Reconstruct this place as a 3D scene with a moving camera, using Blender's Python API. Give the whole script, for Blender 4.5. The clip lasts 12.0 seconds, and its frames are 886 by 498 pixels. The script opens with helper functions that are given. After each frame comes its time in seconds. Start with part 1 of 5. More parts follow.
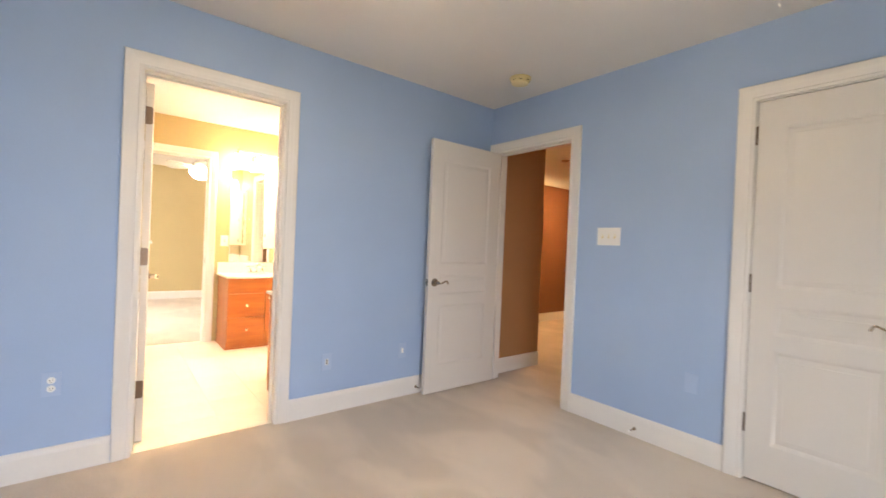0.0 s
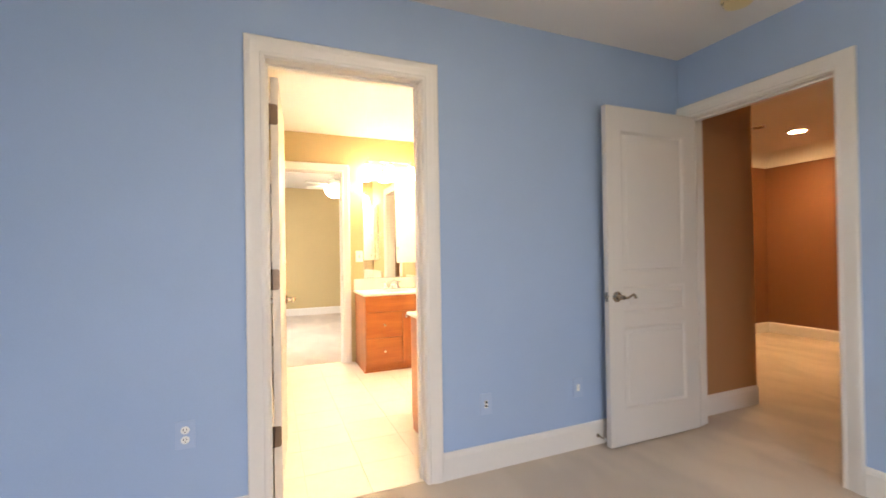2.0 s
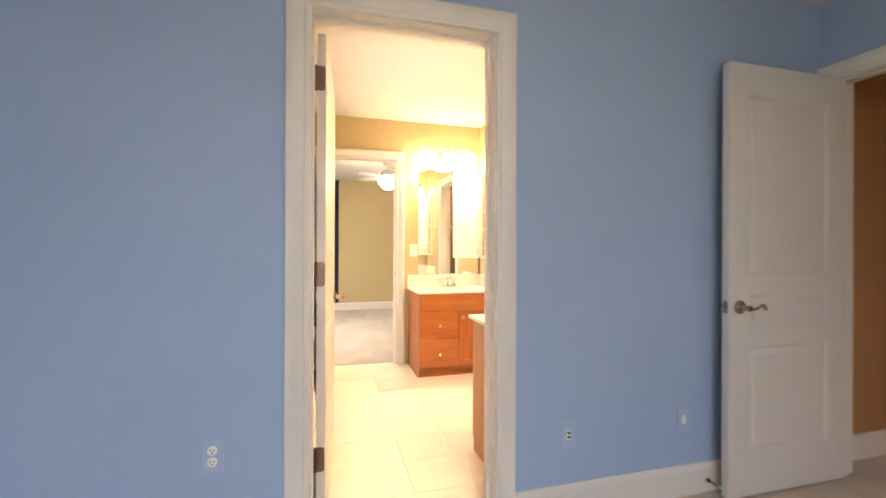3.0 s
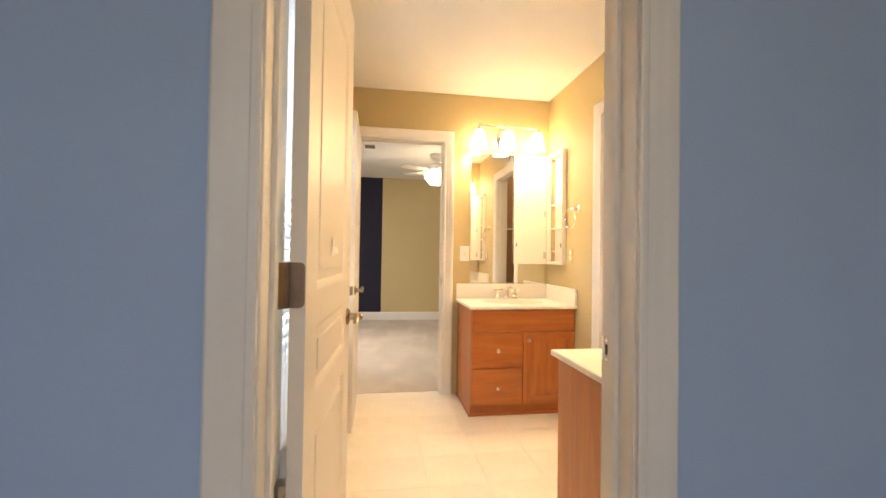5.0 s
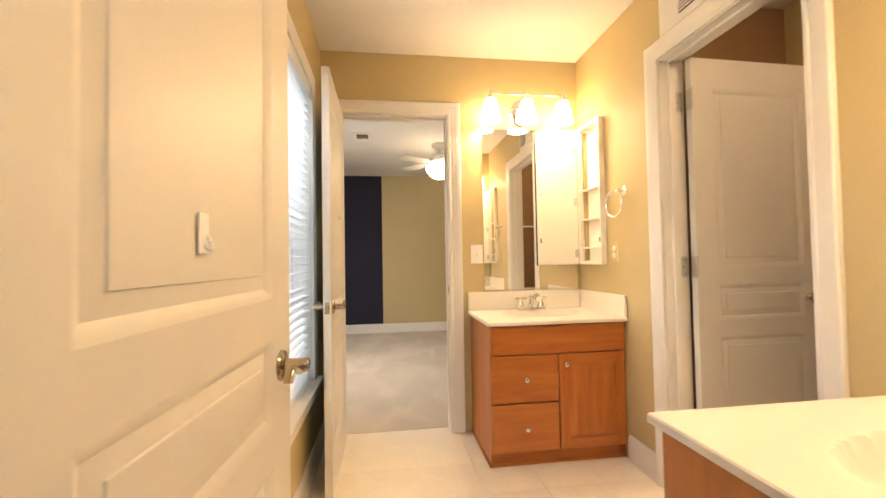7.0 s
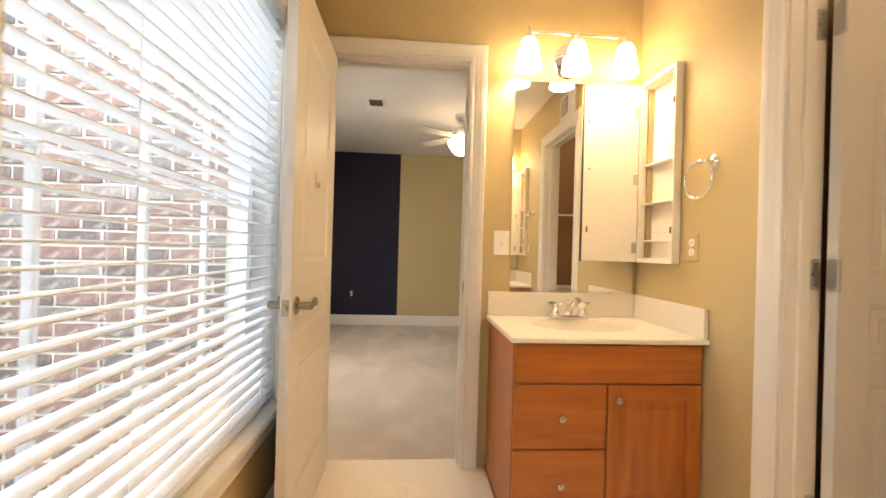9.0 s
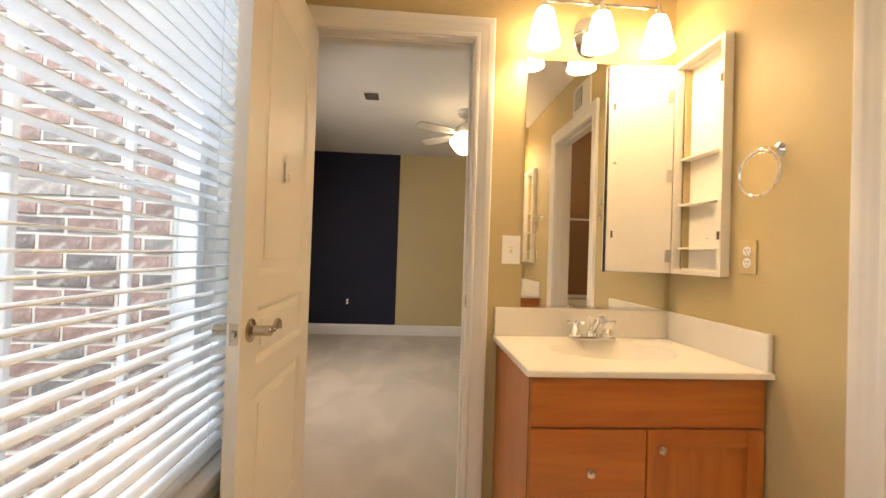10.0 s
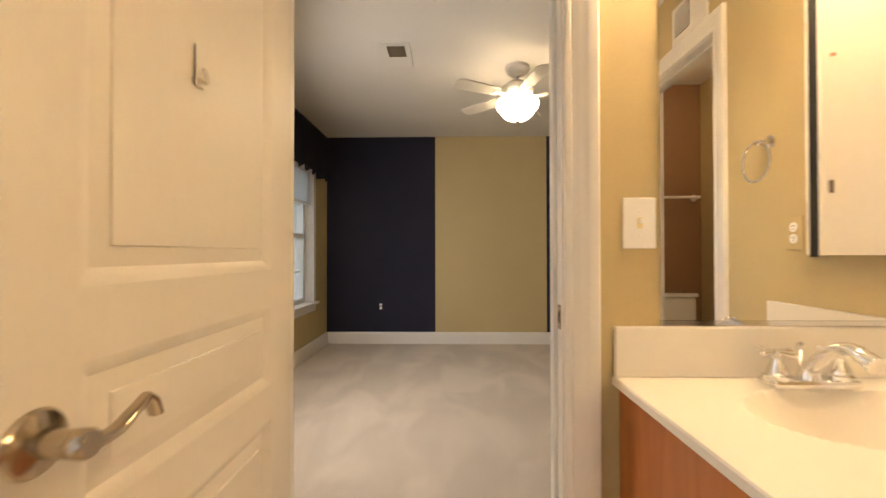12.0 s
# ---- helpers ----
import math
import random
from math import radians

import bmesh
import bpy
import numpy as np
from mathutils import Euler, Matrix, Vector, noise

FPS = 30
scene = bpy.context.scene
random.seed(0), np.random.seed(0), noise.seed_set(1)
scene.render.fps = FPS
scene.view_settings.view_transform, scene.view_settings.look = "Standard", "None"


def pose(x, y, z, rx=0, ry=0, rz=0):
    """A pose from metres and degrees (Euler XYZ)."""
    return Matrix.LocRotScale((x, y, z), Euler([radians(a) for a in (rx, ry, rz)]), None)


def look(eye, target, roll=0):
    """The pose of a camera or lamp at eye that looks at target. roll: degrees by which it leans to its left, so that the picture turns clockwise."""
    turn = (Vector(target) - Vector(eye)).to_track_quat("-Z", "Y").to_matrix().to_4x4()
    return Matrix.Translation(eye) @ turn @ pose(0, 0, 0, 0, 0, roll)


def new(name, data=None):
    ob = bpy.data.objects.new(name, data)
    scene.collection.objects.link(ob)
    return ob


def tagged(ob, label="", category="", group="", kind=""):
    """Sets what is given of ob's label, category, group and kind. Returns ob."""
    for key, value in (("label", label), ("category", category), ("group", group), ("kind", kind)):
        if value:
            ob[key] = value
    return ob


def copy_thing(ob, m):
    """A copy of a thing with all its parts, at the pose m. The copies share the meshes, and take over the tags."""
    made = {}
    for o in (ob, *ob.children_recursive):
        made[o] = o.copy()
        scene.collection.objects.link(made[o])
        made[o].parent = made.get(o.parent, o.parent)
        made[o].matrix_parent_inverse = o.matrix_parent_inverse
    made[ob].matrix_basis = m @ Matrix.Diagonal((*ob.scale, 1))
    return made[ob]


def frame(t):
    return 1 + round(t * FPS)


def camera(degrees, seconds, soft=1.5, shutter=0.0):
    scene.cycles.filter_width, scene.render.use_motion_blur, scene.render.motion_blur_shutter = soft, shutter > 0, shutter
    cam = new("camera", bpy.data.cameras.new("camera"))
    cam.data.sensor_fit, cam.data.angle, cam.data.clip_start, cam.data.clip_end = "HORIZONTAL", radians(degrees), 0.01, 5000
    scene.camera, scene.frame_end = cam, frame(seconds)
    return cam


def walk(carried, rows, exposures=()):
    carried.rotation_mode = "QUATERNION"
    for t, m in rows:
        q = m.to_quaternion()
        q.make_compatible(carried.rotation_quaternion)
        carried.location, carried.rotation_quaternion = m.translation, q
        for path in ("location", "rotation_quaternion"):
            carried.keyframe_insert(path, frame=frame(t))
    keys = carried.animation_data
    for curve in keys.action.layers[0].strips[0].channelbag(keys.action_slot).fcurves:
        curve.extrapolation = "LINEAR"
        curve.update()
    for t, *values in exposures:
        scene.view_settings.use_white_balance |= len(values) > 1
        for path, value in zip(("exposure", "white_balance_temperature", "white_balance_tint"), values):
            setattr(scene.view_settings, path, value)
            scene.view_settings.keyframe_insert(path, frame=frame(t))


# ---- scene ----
cam = camera(93.4, 12.0, shutter=0.5)
PATH = [
    (0, (0.353, -0.082, 1.198), (1.601, 1.481, 1.185), 2.4),
    (0.5, (0.387, 0.074, 1.192), (1.518, 1.722, 1.197), 1.4),
    (1, (0.443, 0.266, 1.192), (1.444, 1.998, 1.2), 0.0),
    (1.5, (0.471, 0.435, 1.19), (1.354, 2.23, 1.212), -0.9),
    (2, (0.488, 0.654, 1.187), (1.25, 2.503, 1.203), -0.9),
    (2.5, (0.495, 0.871, 1.179), (1.15, 2.761, 1.187), -0.4),
    (3, (0.535, 1.054, 1.173), (1.069, 2.982, 1.173), 0.2),
    (3.5, (0.582, 1.269, 1.172), (0.992, 3.227, 1.158), 0.9),
    (5.5, (0.723, 2.059, 1.132), (1.017, 4.037, 1.188), 0.5),
    (6, (0.768, 2.22, 1.133), (1.058, 4.197, 1.209), -0.6),
    (6.5, (0.787, 2.371, 1.118), (1.072, 4.349, 1.202), -1.2),
    (7, (0.791, 2.562, 1.118), (1.064, 4.542, 1.174), -1.0),
    (7.5, (0.81, 2.707, 1.11), (1.053, 4.692, 1.148), -0.4),
    (9.5, (0.959, 3.32, 1.119), (1.099, 5.315, 1.118), 1.9),
    (10, (0.968, 3.479, 1.126), (1.107, 5.474, 1.153), 1.9),
    (10.5, (0.963, 3.631, 1.115), (1.079, 5.627, 1.168), 1.4),
    (11, (0.968, 3.848, 1.106), (1.032, 5.846, 1.148), 0.6),
    (11.5, (0.956, 4.029, 1.093), (0.958, 6.028, 1.13), -0.0),
    (12, (0.932, 4.25, 1.085), (0.893, 6.249, 1.104), -0.1),
]
EXPOSURES = [(t, stops, 6350 if t < 3 else 6400 if t < 5 else 6500, 16 if t < 5 else 15) for t, stops in ((0.0, 1.40), (1.5, 1.28), (2.5, 1.12), (3.7, 0.57), (5.5, 0.24), (7.0, 0.14), (9.3, -0.22), (10.8, -0.42), (12.0, -0.19))]
walk(cam, [(t, look(eye, target, roll)) for t, eye, target, roll in PATH], EXPOSURES)

# ---- world and light ----
world = bpy.data.worlds.new("sky")
scene.world = world
world.use_nodes = True
sky = world.node_tree.nodes.new("ShaderNodeTexSky")
sky.sky_type = "NISHITA"
sky.sun_disc = False
sky.sun_elevation, sky.sun_rotation = radians(60), radians(170)
sky.dust_density = 3.0
world.node_tree.links.new(sky.outputs["Color"], world.node_tree.nodes["Background"].inputs["Color"])
world.node_tree.nodes["Background"].inputs["Strength"].default_value = 0.15

sun = new("sun", bpy.data.lights.new("sun", "SUN"))
sun.data.energy, sun.data.angle, sun.data.color = 3.0, radians(4), (1.0, 0.96, 0.9)
sun.matrix_world = look((1.2, -5, 9.2), (0, 0, 0))


def area_lamp(name, eye, target, width, height, watts, colour, spread=150):
    lamp = new(name, bpy.data.lights.new(name, "AREA"))
    lamp.data.shape, lamp.data.size, lamp.data.size_y = "RECTANGLE", width, height
    lamp.data.energy, lamp.data.color, lamp.data.spread = watts, colour, radians(spread)
    lamp.matrix_world = look(eye, target)
    return lamp


area_lamp("daylight_blue_room", (0.45, -1.80, 1.40), (0.45, 1.3, -1.6), 1.7, 1.25, 20, (0.95, 0.97, 1.0), 120)
# Added lamp at y 6.5, where no window is, brightening the bedroom like daylight.
area_lamp("bedroom_fill", (-0.60, 6.5, 1.25), (2.2, 7.9, 0.3), 1.0, 1.3, 78, (1.0, 0.92, 0.80))
area_lamp("daylight_bathroom", (-0.85, 3.95, 2.75), (0.4, 4.2, 1.2), 1.4, 1.0, 58, (0.90, 0.96, 1.0))


# ---- materials ----
def nodes_of(name, rough=0.5, metal=0.0):
    m = bpy.data.materials.new(name)
    m.use_nodes = True
    b = m.node_tree.nodes["Principled BSDF"]
    b.inputs["Roughness"].default_value, b.inputs["Metallic"].default_value = rough, metal
    return m, m.node_tree, b


def add(nt, kind, **values):
    n = nt.nodes.new(kind)
    for key, v in values.items():
        n.inputs[key].default_value = v
    return n


def coords(nt, scale=(1, 1, 1)):
    tc, mp = nt.nodes.new("ShaderNodeTexCoord"), nt.nodes.new("ShaderNodeMapping")
    mp.inputs["Scale"].default_value = scale
    nt.links.new(tc.outputs["Object"], mp.inputs["Vector"])
    return mp.outputs["Vector"]


def shade(colour, f):
    return tuple(min(1.0, c * f) for c in colour) + (1.0,)


def surface(name, colour, rough=0.5, metal=0.0, grain=60.0, blotch=1.6, vary=0.06, bump=0.1, depth=0.002, stretch=(1, 1, 1), coat=0.0, spread=0.1):
    """Paint, plaster, plastic or metal with grain and large soft variation."""
    m, nt, b = nodes_of(name, rough, metal)
    v = coords(nt, stretch)
    fine, broad = add(nt, "ShaderNodeTexNoise", Scale=grain, Detail=4.0), add(nt, "ShaderNodeTexNoise", Scale=blotch, Detail=3.0)
    for n in (fine, broad):
        nt.links.new(v, n.inputs["Vector"])
    mix = add(nt, "ShaderNodeMath")
    mix.operation = "ADD"
    half = add(nt, "ShaderNodeMath")
    half.operation = "MULTIPLY"
    half.inputs[1].default_value = 0.5
    nt.links.new(fine.outputs["Fac"], half.inputs[0])
    nt.links.new(half.outputs[0], mix.inputs[0])
    nt.links.new(broad.outputs["Fac"], mix.inputs[1])
    ramp = nt.nodes.new("ShaderNodeValToRGB")
    ramp.color_ramp.elements[0].position, ramp.color_ramp.elements[1].position = 0.45, 1.05
    ramp.color_ramp.elements[0].color, ramp.color_ramp.elements[1].color = shade(colour, 1 - vary), shade(colour, 1 + vary)
    nt.links.new(mix.outputs[0], ramp.inputs["Fac"])
    nt.links.new(ramp.outputs["Color"], b.inputs["Base Color"])
    rr = add(nt, "ShaderNodeMapRange")
    rr.inputs["To Min"].default_value, rr.inputs["To Max"].default_value = max(0.02, rough - spread), min(1.0, rough + spread)
    nt.links.new(broad.outputs["Fac"], rr.inputs["Value"])
    nt.links.new(rr.outputs["Result"], b.inputs["Roughness"])
    if bump:
        bp = add(nt, "ShaderNodeBump", Strength=bump, Distance=depth)
        nt.links.new(fine.outputs["Fac"], bp.inputs["Height"])
        nt.links.new(bp.outputs["Normal"], b.inputs["Normal"])
    b.inputs["Coat Weight"].default_value = coat
    return m


def carpet(name, colour, tuft=230.0):
    """Cut pile with brushed strokes left by a vacuum cleaner."""
    m, nt, b = nodes_of(name, 0.95)
    v = coords(nt)
    pile, stroke, stain = add(nt, "ShaderNodeTexNoise", Scale=tuft, Detail=3.0), add(nt, "ShaderNodeTexNoise", Scale=3.2, Detail=2.5, Distortion=0.6), add(nt, "ShaderNodeTexNoise", Scale=0.9, Detail=3.0)
    nt.links.new(v, pile.inputs["Vector"])
    nt.links.new(v, stain.inputs["Vector"])
    nt.links.new(coords(nt, (1.0, 0.5, 1.0)), stroke.inputs["Vector"])
    ramp = nt.nodes.new("ShaderNodeValToRGB")
    ramp.color_ramp.elements[0].position, ramp.color_ramp.elements[1].position = 0.42, 0.6
    ramp.color_ramp.elements[0].color, ramp.color_ramp.elements[1].color = shade(colour, 0.925), shade(colour, 1.065)
    nt.links.new(stroke.outputs["Fac"], ramp.inputs["Fac"])
    r2 = nt.nodes.new("ShaderNodeValToRGB")
    r2.color_ramp.elements[0].position, r2.color_ramp.elements[1].position = 0.3, 0.62
    r2.color_ramp.elements[0].color, r2.color_ramp.elements[1].color = (0.92, 0.905, 0.88, 1), (1, 1, 1, 1)
    nt.links.new(stain.outputs["Fac"], r2.inputs["Fac"])
    r3 = nt.nodes.new("ShaderNodeValToRGB")
    r3.color_ramp.elements[0].position, r3.color_ramp.elements[1].position = 0.3, 0.65
    r3.color_ramp.elements[0].color, r3.color_ramp.elements[1].color = (0.72, 0.7, 0.68, 1), (1, 1, 1, 1)
    nt.links.new(pile.outputs["Fac"], r3.inputs["Fac"])
    last = ramp.outputs["Color"]
    for r in (r2, r3):
        mul = nt.nodes.new("ShaderNodeMix")
        mul.data_type, mul.blend_type = "RGBA", "MULTIPLY"
        mul.inputs["Factor"].default_value = 1.0
        nt.links.new(last, mul.inputs["A"])
        nt.links.new(r.outputs["Color"], mul.inputs["B"])
        last = mul.outputs["Result"]
    nt.links.new(last, b.inputs["Base Color"])
    bp = add(nt, "ShaderNodeBump", Strength=0.6, Distance=0.006)
    nt.links.new(pile.outputs["Fac"], bp.inputs["Height"])
    nt.links.new(bp.outputs["Normal"], b.inputs["Normal"])
    b.inputs["Sheen Weight"].default_value = 0.15
    return m


def timber(name, dark, light, along):
    """Stained maple: long soft grain along one axis and satin varnish."""
    m, nt, b = nodes_of(name, 0.38)
    s = [9.0, 9.0, 9.0]
    s["xyz".index(along)] = 0.8
    grain, fleck = add(nt, "ShaderNodeTexNoise", Scale=2.0, Detail=6.0, Distortion=1.2), add(nt, "ShaderNodeTexNoise", Scale=14.0, Detail=4.0)
    nt.links.new(coords(nt, s), grain.inputs["Vector"])
    nt.links.new(coords(nt, s), fleck.inputs["Vector"])
    ramp = nt.nodes.new("ShaderNodeValToRGB")
    ramp.color_ramp.elements[0].position, ramp.color_ramp.elements[1].position = 0.3, 0.72
    ramp.color_ramp.elements[0].color, ramp.color_ramp.elements[1].color = (*dark, 1), (*light, 1)
    nt.links.new(grain.outputs["Fac"], ramp.inputs["Fac"])
    mul = nt.nodes.new("ShaderNodeMix")
    mul.data_type, mul.blend_type = "RGBA", "MULTIPLY"
    mul.inputs["Factor"].default_value = 0.16
    nt.links.new(ramp.outputs["Color"], mul.inputs["A"])
    nt.links.new(fleck.outputs["Fac"], mul.inputs["B"])
    nt.links.new(mul.outputs["Result"], b.inputs["Base Color"])
    bp = add(nt, "ShaderNodeBump", Strength=0.08, Distance=0.001)
    nt.links.new(fleck.outputs["Fac"], bp.inputs["Height"])
    nt.links.new(bp.outputs["Normal"], b.inputs["Normal"])
    b.inputs["Coat Weight"].default_value, b.inputs["Coat Roughness"].default_value = 0.3, 0.25
    return m


def glowing(name, colour, strength):
    m, nt, b = nodes_of(name, 0.3)
    b.inputs["Base Color"].default_value = (0.9, 0.88, 0.84, 1)
    b.inputs["Emission Color"].default_value, b.inputs["Emission Strength"].default_value = (*colour, 1), strength
    return m


def clear_glass(name):
    m, nt, b = nodes_of(name, 0.02)
    b.inputs["Base Color"].default_value = (0.95, 0.98, 0.98, 1)
    b.inputs["Transmission Weight"].default_value, b.inputs["IOR"].default_value = 1.0, 1.1
    return m


def brickwork(name):
    """Tumbled red brick, each one of its own tone."""
    m, nt, b = nodes_of(name, 0.88)
    info = nt.nodes.new("ShaderNodeObjectInfo")
    ramp = nt.nodes.new("ShaderNodeValToRGB")
    e = ramp.color_ramp.elements
    e[0].position, e[0].color = 0.0, (0.34, 0.225, 0.20, 1)
    e[1].position, e[1].color = 1.0, (0.40, 0.36, 0.34, 1)
    for p, c in ((0.35, (0.38, 0.27, 0.245, 1)), (0.6, (0.28, 0.205, 0.19, 1)), (0.82, (0.20, 0.185, 0.185, 1))):
        e.new(p).color = c
    nt.links.new(info.outputs["Random"], ramp.inputs["Fac"])
    n = add(nt, "ShaderNodeTexNoise", Scale=35.0, Detail=6.0)
    nt.links.new(coords(nt), n.inputs["Vector"])
    mul = nt.nodes.new("ShaderNodeMix")
    mul.data_type, mul.blend_type = "RGBA", "OVERLAY"
    mul.inputs["Factor"].default_value = 0.7
    nt.links.new(ramp.outputs["Color"], mul.inputs["A"])
    nt.links.new(n.outputs["Fac"], mul.inputs["B"])
    smear = add(nt, "ShaderNodeTexNoise", Scale=13.0, Detail=5.0)
    nt.links.new(coords(nt), smear.inputs["Vector"])
    mask = nt.nodes.new("ShaderNodeValToRGB")
    mask.color_ramp.elements[0].position, mask.color_ramp.elements[1].position = 0.56, 0.68
    nt.links.new(smear.outputs["Fac"], mask.inputs["Fac"])
    limed = nt.nodes.new("ShaderNodeMix")
    limed.data_type = "RGBA"
    limed.inputs["B"].default_value = (0.66, 0.63, 0.60, 1)
    nt.links.new(mask.outputs["Color"], limed.inputs["Factor"])
    nt.links.new(mul.outputs["Result"], limed.inputs["A"])
    nt.links.new(limed.outputs["Result"], b.inputs["Base Color"])
    bp = add(nt, "ShaderNodeBump", Strength=0.5, Distance=0.004)
    nt.links.new(n.outputs["Fac"], bp.inputs["Height"])
    nt.links.new(bp.outputs["Normal"], b.inputs["Normal"])
    return m


BLUE = surface("blue_wall_paint", (0.352, 0.476, 0.69), 0.62, grain=180, bump=0.12, depth=0.001, vary=0.04)
PLATEBLUE = surface("pale_blue_plate_paint", (0.385, 0.505, 0.705), 0.4, bump=0.0, vary=0.03)
TAN = surface("tan_wall_paint", (0.50, 0.40, 0.20), 0.55, grain=180, bump=0.12, depth=0.001, vary=0.05)
NAVY = surface("navy_wall_paint", (0.007, 0.008, 0.026), 0.8, grain=180, bump=0.12, depth=0.001, vary=0.1)
# Hall brown, raised so the warm light on the near walls is in the colour.
BROWN = surface("brown_wall_paint", (0.42, 0.225, 0.10), 0.6, grain=180, bump=0.12, depth=0.001, vary=0.05)
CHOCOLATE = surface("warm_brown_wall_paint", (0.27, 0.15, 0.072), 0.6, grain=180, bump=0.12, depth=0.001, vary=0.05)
# The hall brown again, darkened to put the far end's dimmer light into it.
BROWN_DIM = surface("hall_brown_dimmed", (0.20, 0.085, 0.036), 0.6, grain=180, bump=0.12, depth=0.001, vary=0.05)
CEILING = surface("ceiling_paint", (0.74, 0.72, 0.68), 0.8, grain=120, bump=0.15, depth=0.001, vary=0.03)
TRIM = surface("white_trim_paint", (0.745, 0.725, 0.685), 0.35, grain=70, bump=0.05, depth=0.001, vary=0.03)
DOOR = surface("white_door_paint", (0.68, 0.655, 0.61), 0.4, grain=240, bump=0.12, depth=0.0008, vary=0.03, stretch=(1, 1, 0.15))
CARPET = carpet("beige_carpet", (0.72, 0.635, 0.53))
VINYL = surface("cream_floor_tile", (0.84, 0.79, 0.70), 0.35, grain=25, blotch=3, bump=0.04, vary=0.06)
GROUT = surface("floor_joint", (0.825, 0.773, 0.683), 0.5)
MAPLE_V = timber("maple_upright_grain", (0.38, 0.108, 0.018), (0.51, 0.170, 0.031), "z")
MAPLE_H = timber("maple_level_grain", (0.38, 0.108, 0.018), (0.51, 0.170, 0.031), "x")
MARBLE = surface("cream_cultured_marble", (0.76, 0.725, 0.65), 0.30, grain=9, blotch=2.2, bump=0.0, vary=0.012, coat=0.0, spread=0.03)
CHROME = surface("chrome", (0.82, 0.82, 0.83), 0.09, 1.0, bump=0.0, vary=0.02, spread=0.04)
STEEL = surface("zinc_steel", (0.55, 0.54, 0.51), 0.32, 1.0, grain=120, bump=0.02, vary=0.06)
NICKEL = surface("satin_nickel", (0.46, 0.39, 0.30), 0.2, 1.0, grain=200, bump=0.03, vary=0.05)
KNOB = surface("bright_satin_nickel", (0.74, 0.68, 0.58), 0.26, 1.0, grain=200, bump=0.03, vary=0.05)
BRONZE = surface("tarnished_hinge_metal", (0.20, 0.145, 0.105), 0.42, 1.0, grain=90, bump=0.05, vary=0.2)
PLASTIC = surface("white_plastic", (0.85, 0.845, 0.82), 0.3, bump=0.0, vary=0.02)
IVORY = surface("ivory_plastic", (0.74, 0.62, 0.30), 0.4, bump=0.0, vary=0.03)
DARK = surface("dark_slot", (0.02, 0.02, 0.02), 0.7, bump=0.0)
MELAMINE = surface("white_melamine", (0.86, 0.82, 0.73), 0.35, bump=0.02, vary=0.03)
MIRROR = surface("mirror_silver", (0.92, 0.93, 0.92), 0.01, 1.0, bump=0.0, vary=0.0, spread=0.005)
SLAT = surface("white_blind_slat", (0.82, 0.84, 0.86), 0.45, grain=50, bump=0.02, vary=0.02)
VINYLFRAME = surface("white_window_vinyl", (0.80, 0.82, 0.84), 0.35, bump=0.0, vary=0.02)
GLASS = clear_glass("window_glass")
BULB = glowing("lit_frosted_shade", (1.0, 0.70, 0.37), 24.0)
FILAMENT = glowing("lit_bulb", (1.0, 0.70, 0.37), 680.0)
FANGLOW = glowing("lit_fan_bowl", (1.0, 0.76, 0.45), 19.0)
CANGLOW = glowing("lit_recessed_lamp", (1.0, 0.60, 0.25), 460.0)
DOMEGLOW = glowing("lit_toilet_room_dome", (1.0, 0.72, 0.42), 42.0)
LOUVRE = surface("brown_louvre", (0.22, 0.17, 0.11), 0.6, bump=0.0)
FANWHITE = surface("fan_white_enamel", (0.72, 0.70, 0.66), 0.4, bump=0.0, vary=0.03)
BLADE = surface("fan_blade_laminate", (0.60, 0.57, 0.50), 0.45, stretch=(1, 8, 1), vary=0.08)
FABRIC = surface("navy_valance_cloth", (0.010, 0.011, 0.022), 0.95, grain=300, bump=0.3, depth=0.002, vary=0.2)
BRICK = brickwork("red_brick")
MORTAR = surface("pale_mortar", (0.70, 0.68, 0.64), 0.95, grain=140, bump=0.5, depth=0.004, vary=0.12)
GRASS = surface("lawn", (0.07, 0.12, 0.035), 0.95, grain=40, blotch=0.4, bump=0.6, depth=0.03, vary=0.35)
OVERCAST = glowing("overcast_sky", (0.90, 0.96, 1.0), 2.2)
SCUFF = surface("orange_scuff", (0.55, 0.22, 0.12), 0.7, bump=0.0)
PORCELAIN = surface("white_porcelain", (0.80, 0.78, 0.74), 0.12, bump=0.0, vary=0.02, coat=0.5)


# ---- building helpers ----
def box(bm, lo, hi, bevel=0.0, slot=0):
    lo, hi = Vector(lo), Vector(hi)
    made = bmesh.ops.create_cube(bm, size=1.0, matrix=Matrix.Translation((lo + hi) / 2) @ Matrix.Diagonal((*(hi - lo), 1)))
    verts = made["verts"]
    faces = {f for v in verts for f in v.link_faces}
    for f in faces:
        f.material_index = slot
    if bevel:
        edges = list({e for v in verts for e in v.link_edges})
        bmesh.ops.bevel(bm, geom=edges, offset=bevel, segments=2, affect="EDGES", profile=0.6)
    return bm


def block(lo, hi, bevel=0.0):
    return box(bmesh.new(), lo, hi, bevel)


